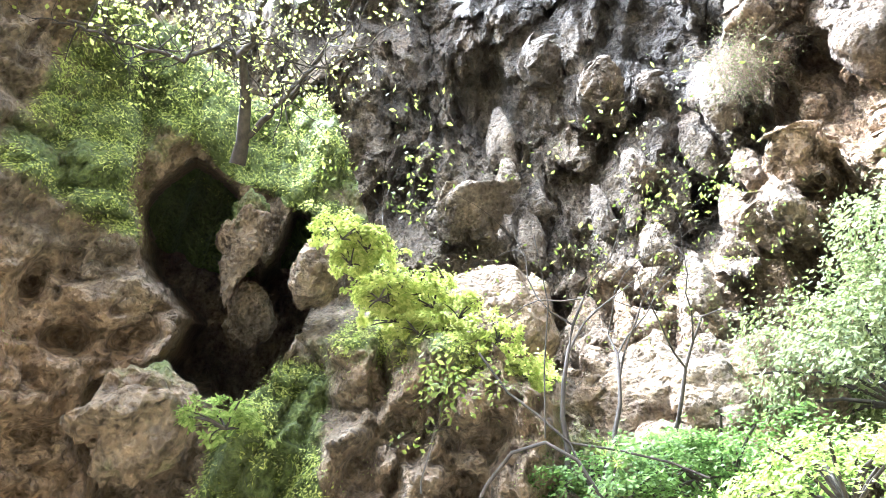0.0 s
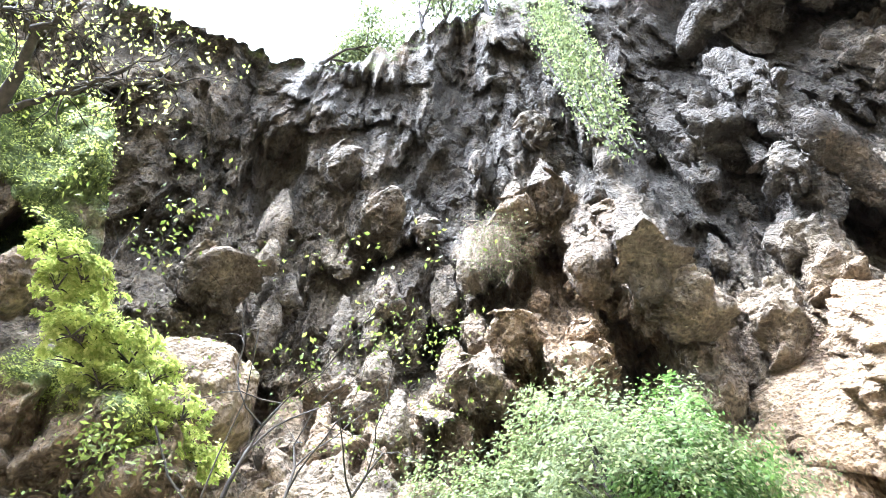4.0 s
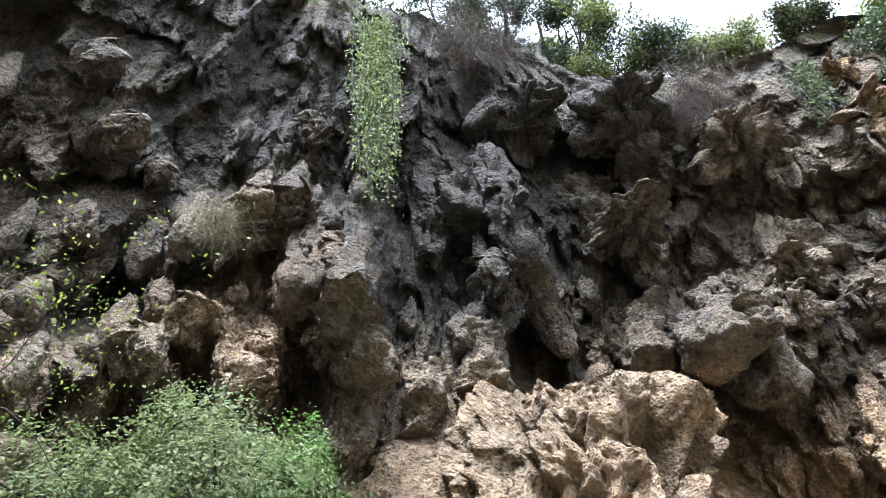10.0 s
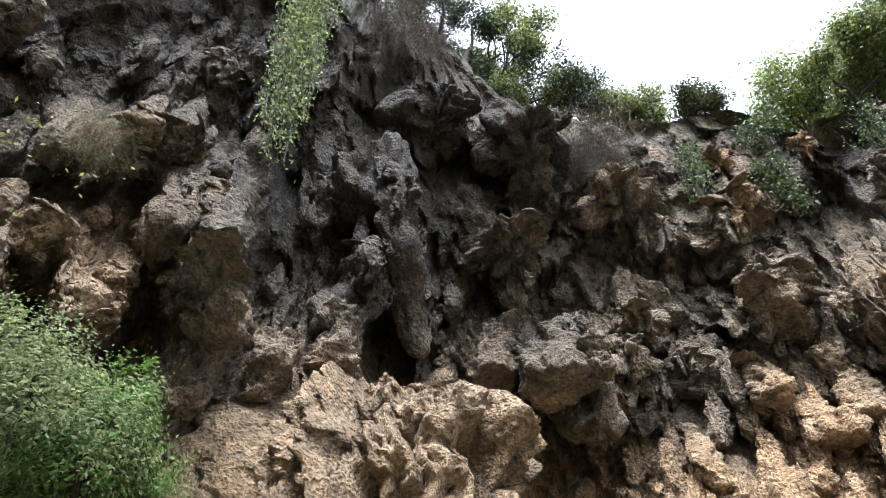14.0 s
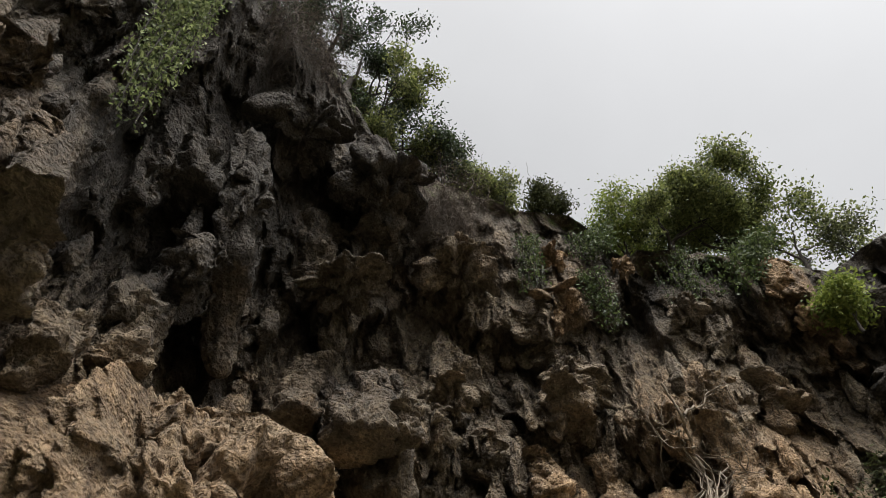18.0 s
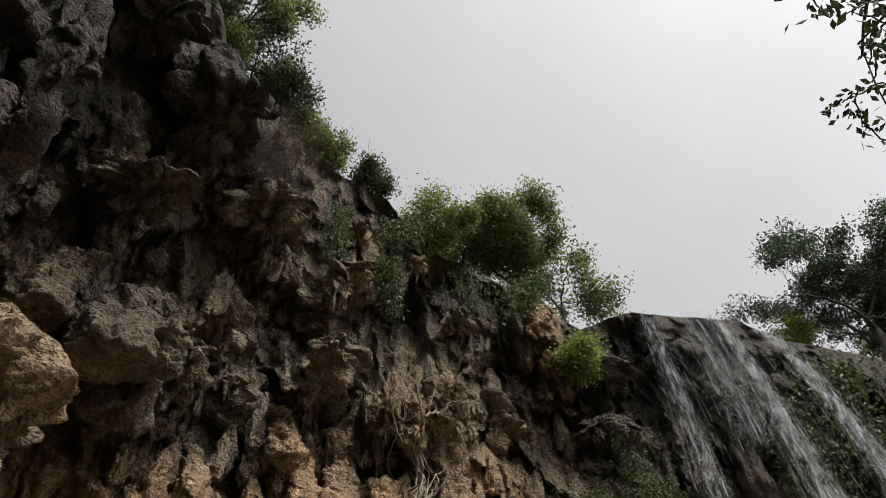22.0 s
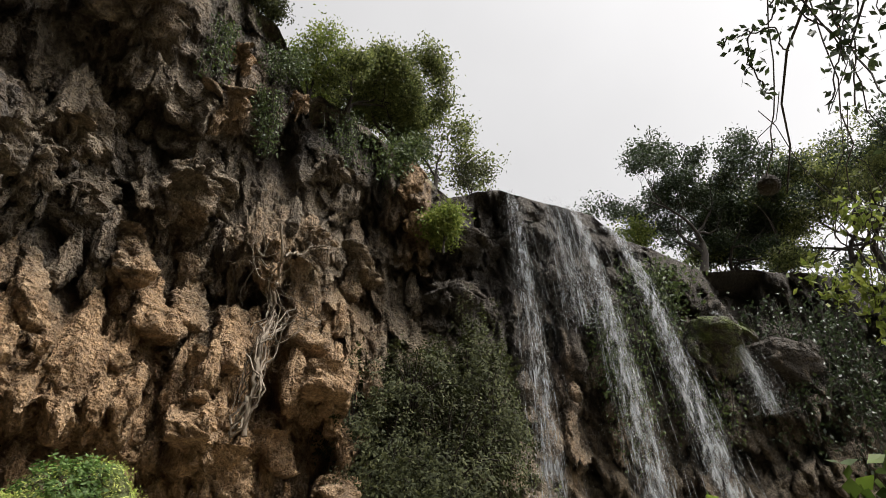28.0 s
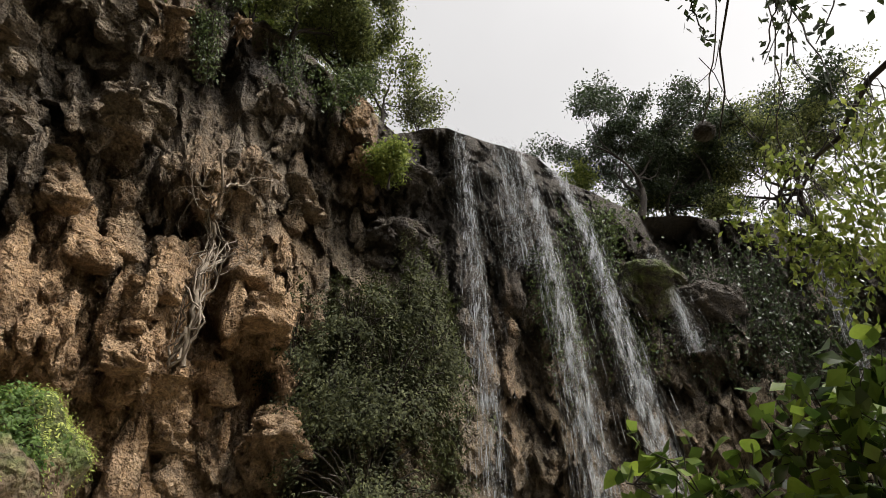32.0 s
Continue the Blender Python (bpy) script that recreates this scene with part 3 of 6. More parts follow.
# ground, one sheet to the horizon, with an added rise behind the path
def build_ground():
    r = np.concatenate([np.linspace(0, 14, 57), np.geomspace(15, 900, 30)])
    a = np.linspace(0, 2 * np.pi, 181)[:-1]
    Rr, Aa = np.meshgrid(r, a)
    x, y = Rr * np.cos(Aa), Rr * np.sin(Aa)
    p = np.stack([x, y, 0 * x], -1).reshape(-1, 3)
    z = 0.18 * fractal(p * 0.5, 4, 2).reshape(x.shape) * np.clip(Rr / 4, 0, 1)
    yaw = np.degrees(np.arctan2(-x, y))
    # unseen rise behind the path, added to block low sky light
    behind = np.clip((np.abs(np.mod(yaw + 160, 360) - 180) - 120) / 25, 0, 1)
    z += behind * (1 - np.cos(np.clip((Rr - 9) / 22, 0, 1) * np.pi)) * 7.5
    z += np.where((yaw > -125) & (yaw < 165), np.clip(Rr - 3.0, 0, 4.5) * 0.42, 0) * np.clip((60 - Rr) / 40, 0, 1)
    n = np.arange(x.size).reshape(x.shape)
    m = np.roll(n, -1, 0)
    faces = np.stack([n[:, :-1], n[:, 1:], m[:, 1:], m[:, :-1]], -1).reshape(-1, 4)
    me = sheet("ground", np.stack([x, y, z], -1).reshape(-1, 3), faces, SOIL)
    return tagged(new("ground", me), "stony earth slope with leaf litter below the cliff, paled for bounce light, with an added unseen rise", "ground", kind="structure")


build_ground()

# ---- rocks that stand out from the cliff ----
def ball(n):
    """Directions and faces of a sphere made of six square grids."""
    u = np.tan(np.linspace(-1, 1, n + 1) * np.pi / 4)
    a, b = (g.ravel() for g in np.meshgrid(u, u))
    o = np.ones_like(a)
    sides = [np.stack(s, 1) for s in ((o, a, b), (-o, -a, b), (-a, o, b), (a, -o, b), (-b, a, o), (b, a, -o))]
    v = np.concatenate(sides)
    g = np.arange((n + 1) ** 2).reshape(n + 1, n + 1)
    q = np.stack([g[:-1, :-1], g[:-1, 1:], g[1:, 1:], g[1:, :-1]], -1).reshape(-1, 4)
    f = np.concatenate([q + k * (n + 1) ** 2 for k in range(6)])
    _, first, back = np.unique(v.round(5), axis=0, return_index=True, return_inverse=True)
    v = v[first]
    return v / np.linalg.norm(v, axis=1)[:, None], back.ravel()[f]


BALLS = {n: ball(n) for n in (10, 12, 16, 24, 32, 40, 64, 96)}


def rock_mesh(name, place, size, k, n=16, crag=1.0, ochre=0.2, grime_shade=0.0, moss=-0.3, turn=0.0, taper=0.0, moss_top=0.0, lean=0.0, relief=None, square=0.0, knob=False):
    """A weathered boulder or pendant, in world metres. taper: narrower below."""
    d, f = BALLS[n]
    grow = 1 + crag * (0.26 if knob else 0.42) * fractal(d * (1.5, 1.5, 1.0) + k * 3.7, 2 if knob else 3, k)
    if knob:
        grow = grow * np.clip((1 - np.abs(d[:, 2]) ** 3).clip(0) ** (1 / 3) / np.sqrt(1 - d[:, 2] ** 2 + 1e-6), 0, 1.5) ** 0.35 * (1 - 0.4 * np.clip((-d[:, 2] - 0.15) / 0.85, 0, 1))
    p = d * (grow / np.abs(d).max(1) ** square)[:, None] * np.asarray(size)
    if knob:
        p[:, 2] = d[:, 2] * size[2] * (1 + 0.2 * fractal(d * (1.6, 1.6, 0.3) + k, 2, k + 5))
    down = np.clip((size[2] - p[:, 2]) / (2 * size[2]), 0, 1)
    p[:, :2] *= (1 - taper * down)[:, None]
    p[:, 1] += lean * p[:, 2]
    a = radians(turn)
    x, y = p[:, 0] * math.cos(a) - p[:, 1] * math.sin(a), p[:, 0] * math.sin(a) + p[:, 1] * math.cos(a)
    p = np.stack([x, y, p[:, 2]], 1) + np.asarray(place)
    if relief:
        round_it = np.arctan2(d[:, 0], -d[:, 1]) * size[0] + 0.2 * fractal(p * 0.9, 2, k)
        tall = d[:, 2] * size[2] + 0.2 * fractal(p * 0.9 + 9, 2, k + 1)
        lobes = 0.5 * curtain(round_it, tall, 0.55, 1.0, k) + 0.32 * curtain(round_it, tall, 0.28, 0.5, k + 1) + 0.1 * curtain(round_it, tall, 0.16, 0.24, k + 2)
        flute = np.abs(fractal(np.stack([round_it * 1.8, tall * 0.4, 0 * tall], 1), 3, k + 4, 0.6))
        hole = np.clip(fractal(np.stack([round_it * 1.6, tall * 0.9, 0 * tall], 1) + k, 2, k + 6) - 0.3, 0, 0.5)
        p += d * (relief * (lobes + 0.8 * flute - 3.6 * hole - 0.9 * pits(round_it, tall * 0.55, 0.75, k + 9) ** 1.5 - 0.35 * pits(round_it, tall, 0.34, k) - 0.12 * pits(round_it, tall, 0.15, k + 7)))[:, None] * (1, 1, 0.25)
        p[:, 2] -= 0.5 * relief * lobes
    elif knob:
        w, h = min(size[0], size[1]), size[2]
        round_it = np.arctan2(d[:, 0], -d[:, 1]) * w + 0.25 * w * fractal(d * 1.6 + k, 2, k)
        tall = d[:, 2] * h + 0.2 * w * fractal(d * 1.6 + 9 + k, 2, k)
        lobes = 0.95 * curtain(round_it, tall, 0.9 * w, 0.9 * h, k) + 0.45 * curtain(round_it, tall, 0.48 * w, 0.6 * w, k + 1) + 0.14 * curtain(round_it, tall, 0.22 * w, 0.3 * w, k + 2)
        flute = np.abs(fractal(np.stack([round_it / w * 1.6, tall / w * 0.35, 0 * tall], 1), 2, k + 4, 0.6))
        lobes = w * (lobes + 0.45 * flute - 0.6) - 0.14 * pits(round_it, tall, 0.36, k) - 0.07 * pits(round_it, tall, 0.17, k + 7)
        p += d * lobes[:, None] * (1, 1, 0.3)
        p[:, 2] -= 0.45 * lobes
    else:
        fine = 2.2 if min(size) < 0.8 else 1.3
        p += d * (np.clip(0.34 * min(size), 0.06, 0.24) * crag * lumpy(p * fine * (1, 1, 0.6) + 11.3 * k, 3))[:, None] * (1, 1, 0.7)
    p += d * (0.04 * crag * fractal(p * 7, 4, k + 2, 0.62))[:, None]
    me = sheet(name, p, f, ROCK)
    patch = 0.15 * fractal(p * 0.9, 2, k + 8)
    return paint(me, ochre=ochre + patch, grime_shade=grime_shade + patch, moss=moss + patch + moss_top * np.clip(d[:, 2], -0.2, 1))


PENDANTS = 0


def drop_mesh(name, place, wide, tall, k, turn, ochre, grime_shade, moss, n=12):
    """A hanging tufa drop: drawn out of the wall above, swollen and blunt below, fluted down its sides."""
    d, f = BALLS[n]
    z = d[:, 2]
    blunt = (1 - np.abs(z) ** 3).clip(0) ** (1 / 3) / np.sqrt(1 - z * z + 1e-6)
    pear = 1 - 0.42 * np.clip((z + 0.55) / 1.55, 0, 1)
    around = np.stack([d[:, 0], d[:, 1], z * 0.3], 1)
    grow = np.clip(blunt, 0, 1.6) * pear * (0.85 + 0.35 * billow(around * 1.8 + 7.7 * k, 2, k)) * (1 + 0.3 * fractal(d * 1.3 + k, 2, k + 3))
    p = np.stack([d[:, 0] * grow * wide, d[:, 1] * grow * wide * 1.1 + 0.5 * wide * np.clip(z, -0.3, 1), z * tall * (1 + 0.15 * fractal(around * 3 + k, 2, k))], 1)
    a = radians(turn)
    p = np.stack([p[:, 0] * math.cos(a) - p[:, 1] * math.sin(a), p[:, 0] * math.sin(a) + p[:, 1] * math.cos(a), p[:, 2]], 1) + np.asarray(place)
    round_it, rise = np.arctan2(d[:, 0], -d[:, 1]) * wide, z * tall
    p += d * (wide * (0.3 * curtain(round_it, rise, 0.7 * wide, 0.9 * tall, k) + 0.14 * curtain(round_it, rise, 0.33 * wide, 0.5 * wide, k + 1) - 0.1) - 0.03 * pits(round_it, rise, 0.16, k) + 0.03 * fractal(p * 6, 3, k, 0.6))[:, None]
    me = sheet(name, p, f, ROCK)
    patch = 0.15 * fractal(p * 0.9, 2, k + 8)
    return paint(me, ochre=ochre + patch, grime_shade=grime_shade + patch, moss=moss + patch)


def column(top, bottom, wide, foot, k, front=0.6, name="tufa_column"):
    """A fluted column of tufa against the cliff from one direction (yaw, elevation) to another."""
    s = np.linspace(0, 1, 44)
    yaw, up = top[0] + (bottom[0] - top[0]) * s, top[1] + (bottom[1] - top[1]) * s
    far = surface(yaw, up)[0]
    far = np.convolve(np.pad(far, 7, "edge"), np.ones(15) / 15, "valid") - front
    mid = CENTRE + far[:, None] * np.stack([-np.sin(np.radians(yaw)) * np.cos(np.radians(up)), np.cos(np.radians(yaw)) * np.cos(np.radians(up)), np.sin(np.radians(up))], 1)
    mid += 0.05 * np.stack([fractal(mid * 1.2 + 3 * n, 2, k + n) for n in range(3)], 1)
    a = np.linspace(0, 2 * np.pi, 29)[:-1]
    r = (wide + (foot - wide) * s) * (1 + 0.06 * np.sin(s * 7 + k)) * np.sqrt(1 - np.clip((s - 0.92) / 0.08, 0, 1) ** 2) * np.clip(s / 0.05, 0, 1)
    ring = np.stack([np.cos(a), np.sin(a), 0 * a], 1)
    q = mid[:, None] + r[:, None, None] * ring[None]
    flat = q.reshape(-1, 3)
    round_it, rise = np.tile(np.where(a > np.pi, a - 2 * np.pi, a), len(s)) * np.repeat(r, 28), flat[:, 2]
    bulge = 0.5 * curtain(round_it, rise, 1.2 * wide, 3.0 * wide, k) + 0.3 * curtain(round_it, rise, 0.5 * wide, 1.1 * wide, k + 1) + 0.16 * fractal(flat * (3.5, 3.5, 2.4), 4, k + 4, 0.6) - 0.15 * pits(round_it, rise, 0.2, k) - 0.2
    q = q + ring[None] * (bulge.reshape(len(s), -1) * r[:, None] * 1.3)[..., None]
    n = np.arange(len(s) * 28).reshape(len(s), 28)
    m = np.roll(n, -1, 1)
    me = sheet(name, q.reshape(-1, 3), np.stack([n[:-1], n[1:], m[1:], m[:-1]], -1).reshape(-1, 4), ROCK)
    o, g, w = cover(q.reshape(-1, 3), np.repeat(yaw, 28), np.repeat(up, 28))
    return part(name, paint(me, ochre=o, grime_shade=g - 0.12, moss=w), CLIFF)


def pendant(yaw, up, wide, tall, front=0.5, drop=False, **look_of):
    """A knob or hanging lump of tufa on the cliff; sizes are half widths in metres."""
    global PENDANTS
    PENDANTS += 1
    far = float(surface(np.array([yaw]), np.array([up]))[0][0])
    plain = float(plan(yaw) * overhang_share(yaw, up)) / math.cos(radians(up)) - front
    place = off(yaw, up, min(far - 0.1 * wide, max(plain, far - 0.8 * wide)) if not drop else far + 0.1 * wide)
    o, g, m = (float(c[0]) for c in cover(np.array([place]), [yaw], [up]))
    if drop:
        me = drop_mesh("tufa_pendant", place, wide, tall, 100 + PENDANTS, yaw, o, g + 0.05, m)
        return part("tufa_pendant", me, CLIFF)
    look_of = {"ochre": o, "grime_shade": g - 0.06, "moss": m, "n": 16 if wide < 0.3 else 24} | look_of
    me = rock_mesh("tufa_knob", place, (wide, wide * 1.2, tall), 100 + PENDANTS, turn=yaw, knob=True, lean=0.25, **look_of)
    return part("tufa_knob", me, CLIFF)


def scatter_pendants():
    """Rows of tufa drops all over the face, larger where it bulges."""
    rng = np.random.default_rng(7)
    done = []
    while len(done) < 150:
        yaw, share = rng.uniform(-47, 96), rng.uniform(0.22, 0.93)
        up = float(rim(yaw)) * share
        if up < (30 if yaw > 40 else 24 if yaw > 5 else 11):
            continue
        if (6 < yaw < 44 and up < 35) or share > 0.8:
            continue
        size = rng.uniform(0.32, 0.6) ** 2 * (0.95 if yaw < 5 else 1.0)
        angle = math.degrees(size / float(plan(yaw)))
        if any(abs(yaw - y) < (angle + a) * 0.9 and abs(up - u) < (angle + a) * 0.9 for y, u, a in done):
            continue
        done.append((yaw, up, angle))
        pendant(yaw, up, size, size * rng.uniform(1.5, 3.8), 9.0, True)


def tan_teeth():
    """Short hanging teeth in rows over the tan face."""
    rng = np.random.default_rng(8)
    for i in range(110):
        yaw, up = rng.uniform(-33, 4), rng.uniform(13, 37)
        wide = rng.uniform(0.09, 0.22)
        pendant(yaw, up, wide, wide * rng.uniform(2.0, 4.5), 9.0, True)


pendant(54.9, 44.0, 0.25, 0.38, 0.50, taper=0.3)
pendant(64.1, 40.4, 0.39, 0.34, 0.95)
pendant(69.0, 41.8, 0.21, 0.22, 0.75)
pendant(49.5, 47.8, 0.38, 0.63, 1.00, taper=0.15)
pendant(56.9, 51.8, 0.42, 0.39, 0.80)
pendant(61.7, 51.0, 0.33, 0.29, 0.80)
pendant(48.5, 41.2, 0.36, 0.47, 0.70)
pendant(56.1, 39.7, 0.20, 0.22, 0.80)
pendant(56.8, 36.8, 0.35, 0.34, 0.80)
pendant(68.8, 37.0, 0.36, 0.39, 0.75)
pendant(37.3, 47.7, 0.22, 0.34, 0.60)
pendant(37.4, 51.7, 0.22, 0.40, 0.60)
pendant(28.9, 46.0, 0.43, 0.58, 0.75)
pendant(31.5, 40.5, 0.29, 0.44, 0.70, taper=0.3)
pendant(26.6, 52.8, 0.39, 1.08, 0.65)
pendant(24.7, 48.3, 0.37, 0.95, 0.65)
pendant(22.9, 41.8, 0.33, 1.03, 0.70)
pendant(20.1, 37.7, 0.25, 0.69, 0.50, taper=0.2)
pendant(15.1, 50.9, 0.34, 0.95, 0.50, taper=0.3)
pendant(11.7, 47.0, 0.65, 0.33, 0.80)
pendant(7.8, 56.2, 0.97, 0.84, 0.80)
pendant(22.2, 59.3, 0.74, 0.60, 0.60)
pendant(14.3, 38.5, 0.40, 0.70, 0.75, taper=0.3)
pendant(8.0, 37.1, 0.49, 0.70, 0.95, taper=0.25)
pendant(3.9, 37.2, 0.28, 0.59, 1.00, taper=0.3)
pendant(11.4, 37.6, 0.24, 0.71, 0.80, taper=0.5)
pendant(-1.2, 38.5, 0.55, 0.31, 0.70)
pendant(-4.2, 34.5, 0.48, 0.33, 0.60)
pendant(-14.7, 45.3, 0.61, 0.42, 0.60, ochre=0.7)
pendant(-14.8, 38.5, 0.67, 0.60, 0.60)
pendant(-2.8, 49.1, 0.82, 0.48, 0.50)
pendant(80.8, 51.8, 0.39, 0.40, 0.60)
pendant(66.8, 56.5, 0.17, 0.48, 0.60)
pendant(56.7, 58.6, 0.32, 0.57, 0.50)
pendant(74.9, 50.6, 0.23, 0.31, 0.50)
pendant(80.4, 52.7, 0.35, 0.39, 0.65)
pendant(75.1, 51.3, 0.22, 0.28, 0.60)
pendant(88.3, 55.8, 0.38, 0.71, 0.55)
pendant(83.6, 30.5, 0.30, 0.43, 0.80)
pendant(87.8, 29.8, 0.31, 0.37, 0.75)
pendant(81.2, 34.7, 0.22, 0.30, 0.70)
pendant(70.5, 42.7, 0.18, 0.19, 0.70)
pendant(76.2, 39.3, 0.15, 0.20, 0.50, grime_shade=0.5)
pendant(100.2, 43.4, 0.57, 0.35, 0.60)
pendant(84.3, 35.6, 0.33, 0.31, 0.70)
pendant(89.1, 36.2, 0.21, 0.33, 0.60)
pendant(-13.7, 44.2, 0.32, 0.72, 0.60, ochre=0.75, taper=0.3)
pendant(-13.8, 38.0, 0.45, 0.59, 0.75, ochre=0.3)
pendant(-27.4, 35.9, 0.44, 0.39, 0.80)
pendant(-31.8, 34.6, 0.34, 0.65, 0.75, ochre=0.3, moss=0.3)
pendant(-37.2, 42.1, 0.37, 0.83, 0.80, ochre=0.9, grime_shade=-0.6, crag=0.4, square=0.8)
pendant(-38.6, 38.3, 0.42, 0.39, 0.70, ochre=0.9, grime_shade=-0.6, crag=0.5, square=0.4)
pendant(-14.8, 49.3, 0.39, 0.28, 0.50, ochre=0.9, grime_shade=-0.6, crag=0.5)
pendant(-22.9, 47.0, 0.33, 0.46, 0.60, ochre=0.75, grime_shade=-0.3)
pendant(-20.3, 45.7, 0.22, 0.41, 0.60)
pendant(-10.2, 31.3, 0.28, 0.43, 0.65, ochre=0.7, taper=0.3)
pendant(-27.9, 42.2, 0.44, 0.34, 0.50)
pendant(-22.9, 35.5, 0.23, 0.36, 0.60)
pendant(-19.0, 35.5, 0.20, 0.37, 0.60)
pendant(0.8, 36.2, 0.42, 0.50, 0.60)
pendant(5.7, 38.5, 0.38, 0.75, 0.60)
pendant(-3.9, 34.0, 0.28, 0.75, 0.60, taper=0.4)
pendant(-15.7, 30.8, 0.18, 0.67, 0.50, taper=0.5)
pendant(-42.3, 36.0, 0.61, 0.47, 0.50)
pendant(-42.6, 32.1, 0.59, 0.45, 0.50)
pendant(-26.4, 18.7, 0.30, 0.64, 0.80, ochre=0.7, taper=0.3)
pendant(-31.9, 14.2, 0.49, 0.44, 0.80, ochre=0.6)
pendant(-15.9, 26.0, 0.22, 0.38, 0.60, ochre=0.6)
pendant(-43.4, 37.1, 0.63, 0.37, 0.50)
pendant(-55.4, 31.7, 0.83, 0.59, 0.50)
pendant(-63.4, 31.7, 0.68, 0.49, 0.50, ochre=0.7)
pendant(-67.0, 25.8, 1.13, 0.80, 0.70, moss=0.4)
pendant(-71.7, 23.2, 1.22, 0.95, 0.60)
scatter_pendants()
tan_teeth()


def fall_ledges():
    """Blunt ledges and drops of dark wet tufa round the falls."""
    rng = np.random.default_rng(9)
    for i in range(90):
        yaw = rng.uniform(-84, -42)
        up = float(rim(yaw)) * rng.uniform(0.4, 0.93)
        wide = rng.uniform(0.14, 0.42)
        pendant(yaw, up, wide, wide * rng.uniform(0.9, 2.2), 9.0, True)


fall_ledges()
for top, bottom, wide, foot, k, front in (
        ((28.9, 57.2), (22.8, 37.9), 0.47, 0.26, 300, 0.7),
        ((34.8, 54.8), (33.1, 48.9), 0.36, 0.37, 301, 0.5),
        ((31.9, 42.0), (31.6, 35.6), 0.35, 0.35, 302, 0.5),
        ((17.1, 52.7), (14.5, 46.9), 0.35, 0.52, 303, 0.6),
        ((37.5, 38.8), (39.2, 32.9), 0.31, 0.24, 304, 0.4),
        ((8.0, 55.7), (8.4, 48.4), 0.50, 0.48, 305, 0.5),
        ((13.2, 40.8), (14.9, 34.8), 0.47, 0.36, 306, 0.6),
        ((7.9, 39.4), (8.4, 33.8), 0.47, 0.52, 307, 0.8),
        ((3.8, 37.6), (3.5, 35.2), 0.39, 0.34, 308, 0.8),
        ((-4.8, 36.7), (-3.3, 32.5), 0.37, 0.39, 309, 0.4),
        ((47.0, 45.2), (44.0, 38.2), 0.38, 0.40, 310, 0.6),
        ((-9.5, 34.0), (-10.7, 30.2), 0.30, 0.36, 311, 0.5),
        ((-12.6, 30.3), (-13.5, 26.0), 0.24, 0.28, 312, 0.5),
        ((-15.9, 31.0), (-17.0, 27.1), 0.33, 0.29, 313, 0.5),
        ((-20.5, 29.6), (-21.4, 24.6), 0.29, 0.25, 314, 0.4),
        ((-17.8, 26.3), (-18.9, 22.0), 0.22, 0.19, 315, 0.3),
        ((-26.0, 34.3), (-28.0, 26.9), 0.37, 0.45, 316, 0.6),
        ((-29.7, 26.1), (-30.2, 20.9), 0.53, 0.44, 317, 0.6),
        ((-26.1, 20.1), (-27.2, 16.6), 0.32, 0.27, 318, 0.6),
        ((-21.6, 18.7), (-23.3, 12.8), 0.48, 0.54, 319, 0.5),
        ((-32.3, 16.9), (-32.5, 13.3), 0.39, 0.51, 320, 0.5),
        ((-17.7, 21.3), (-18.9, 18.4), 0.31, 0.35, 321, 0.4),
        ((-31.6, 36.4), (-33.3, 33.2), 0.30, 0.44, 322, 0.7),
        ((-13.1, 39.2), (-14.4, 36.3), 0.38, 0.34, 323, 0.6),
        ((-15.4, 28.6), (-14.7, 26.2), 0.22, 0.29, 324, 0.4),
        ((-1.3, 42.4), (-4.1, 38.0), 0.39, 0.37, 325, 0.5),
        ((-14.4, 38.4), (-14.4, 34.4), 0.32, 0.33, 326, 0.5),
        ((-6.1, 36.3), (-6.2, 31.1), 0.30, 0.28, 327, 0.4),
        ((18.0, 34.1), (17.0, 27.7), 0.30, 0.32, 328, 0.5),
        ((-3.2, 35.6), (-4.8, 31.9), 0.19, 0.21, 329, 0.4),
        ((-9.4, 33.4), (-10.8, 29.6), 0.20, 0.24, 330, 0.4),
        ((-15.0, 33.1), (-16.4, 28.2), 0.23, 0.22, 331, 0.4),
        ((-2.2, 29.9), (-5.0, 24.6), 0.22, 0.22, 332, 0.4),
):
    column(top, bottom, wide, foot, k, front)
part("tufa_mound", rock_mesh("tufa_mound", off(28.0, 27.0, 9.5), (2.15, 1.5, 2.1), 201, n=96, crag=0.5, ochre=0.6, grime_shade=0.2, moss=-0.35, turn=27, lean=0.3, relief=0.5), CLIFF, "large tan mound of fluted tufa")
part("tufa_mound", rock_mesh("tufa_mound", off(41, 20, 8.8), (1.3, 1.2, 1.7), 202, n=64, crag=0.5, ochre=0.6, grime_shade=0.15, moss=-0.35, turn=40, lean=0.3, relief=0.45), CLIFF)

# ---- the mossy outcrop with a cave, close by the path ----
outcrop = thing("mossy_outcrop", "brown tufa outcrop with a dark cave and moss on top", "rock outcrop", place=off(125, 0, 7.0))
def crag(name, yaw, up, far, size, k, label="", **look_of):
    return part(name, rock_mesh(name, off(yaw, up, far), size, k, turn=yaw, **look_of), outcrop, label)


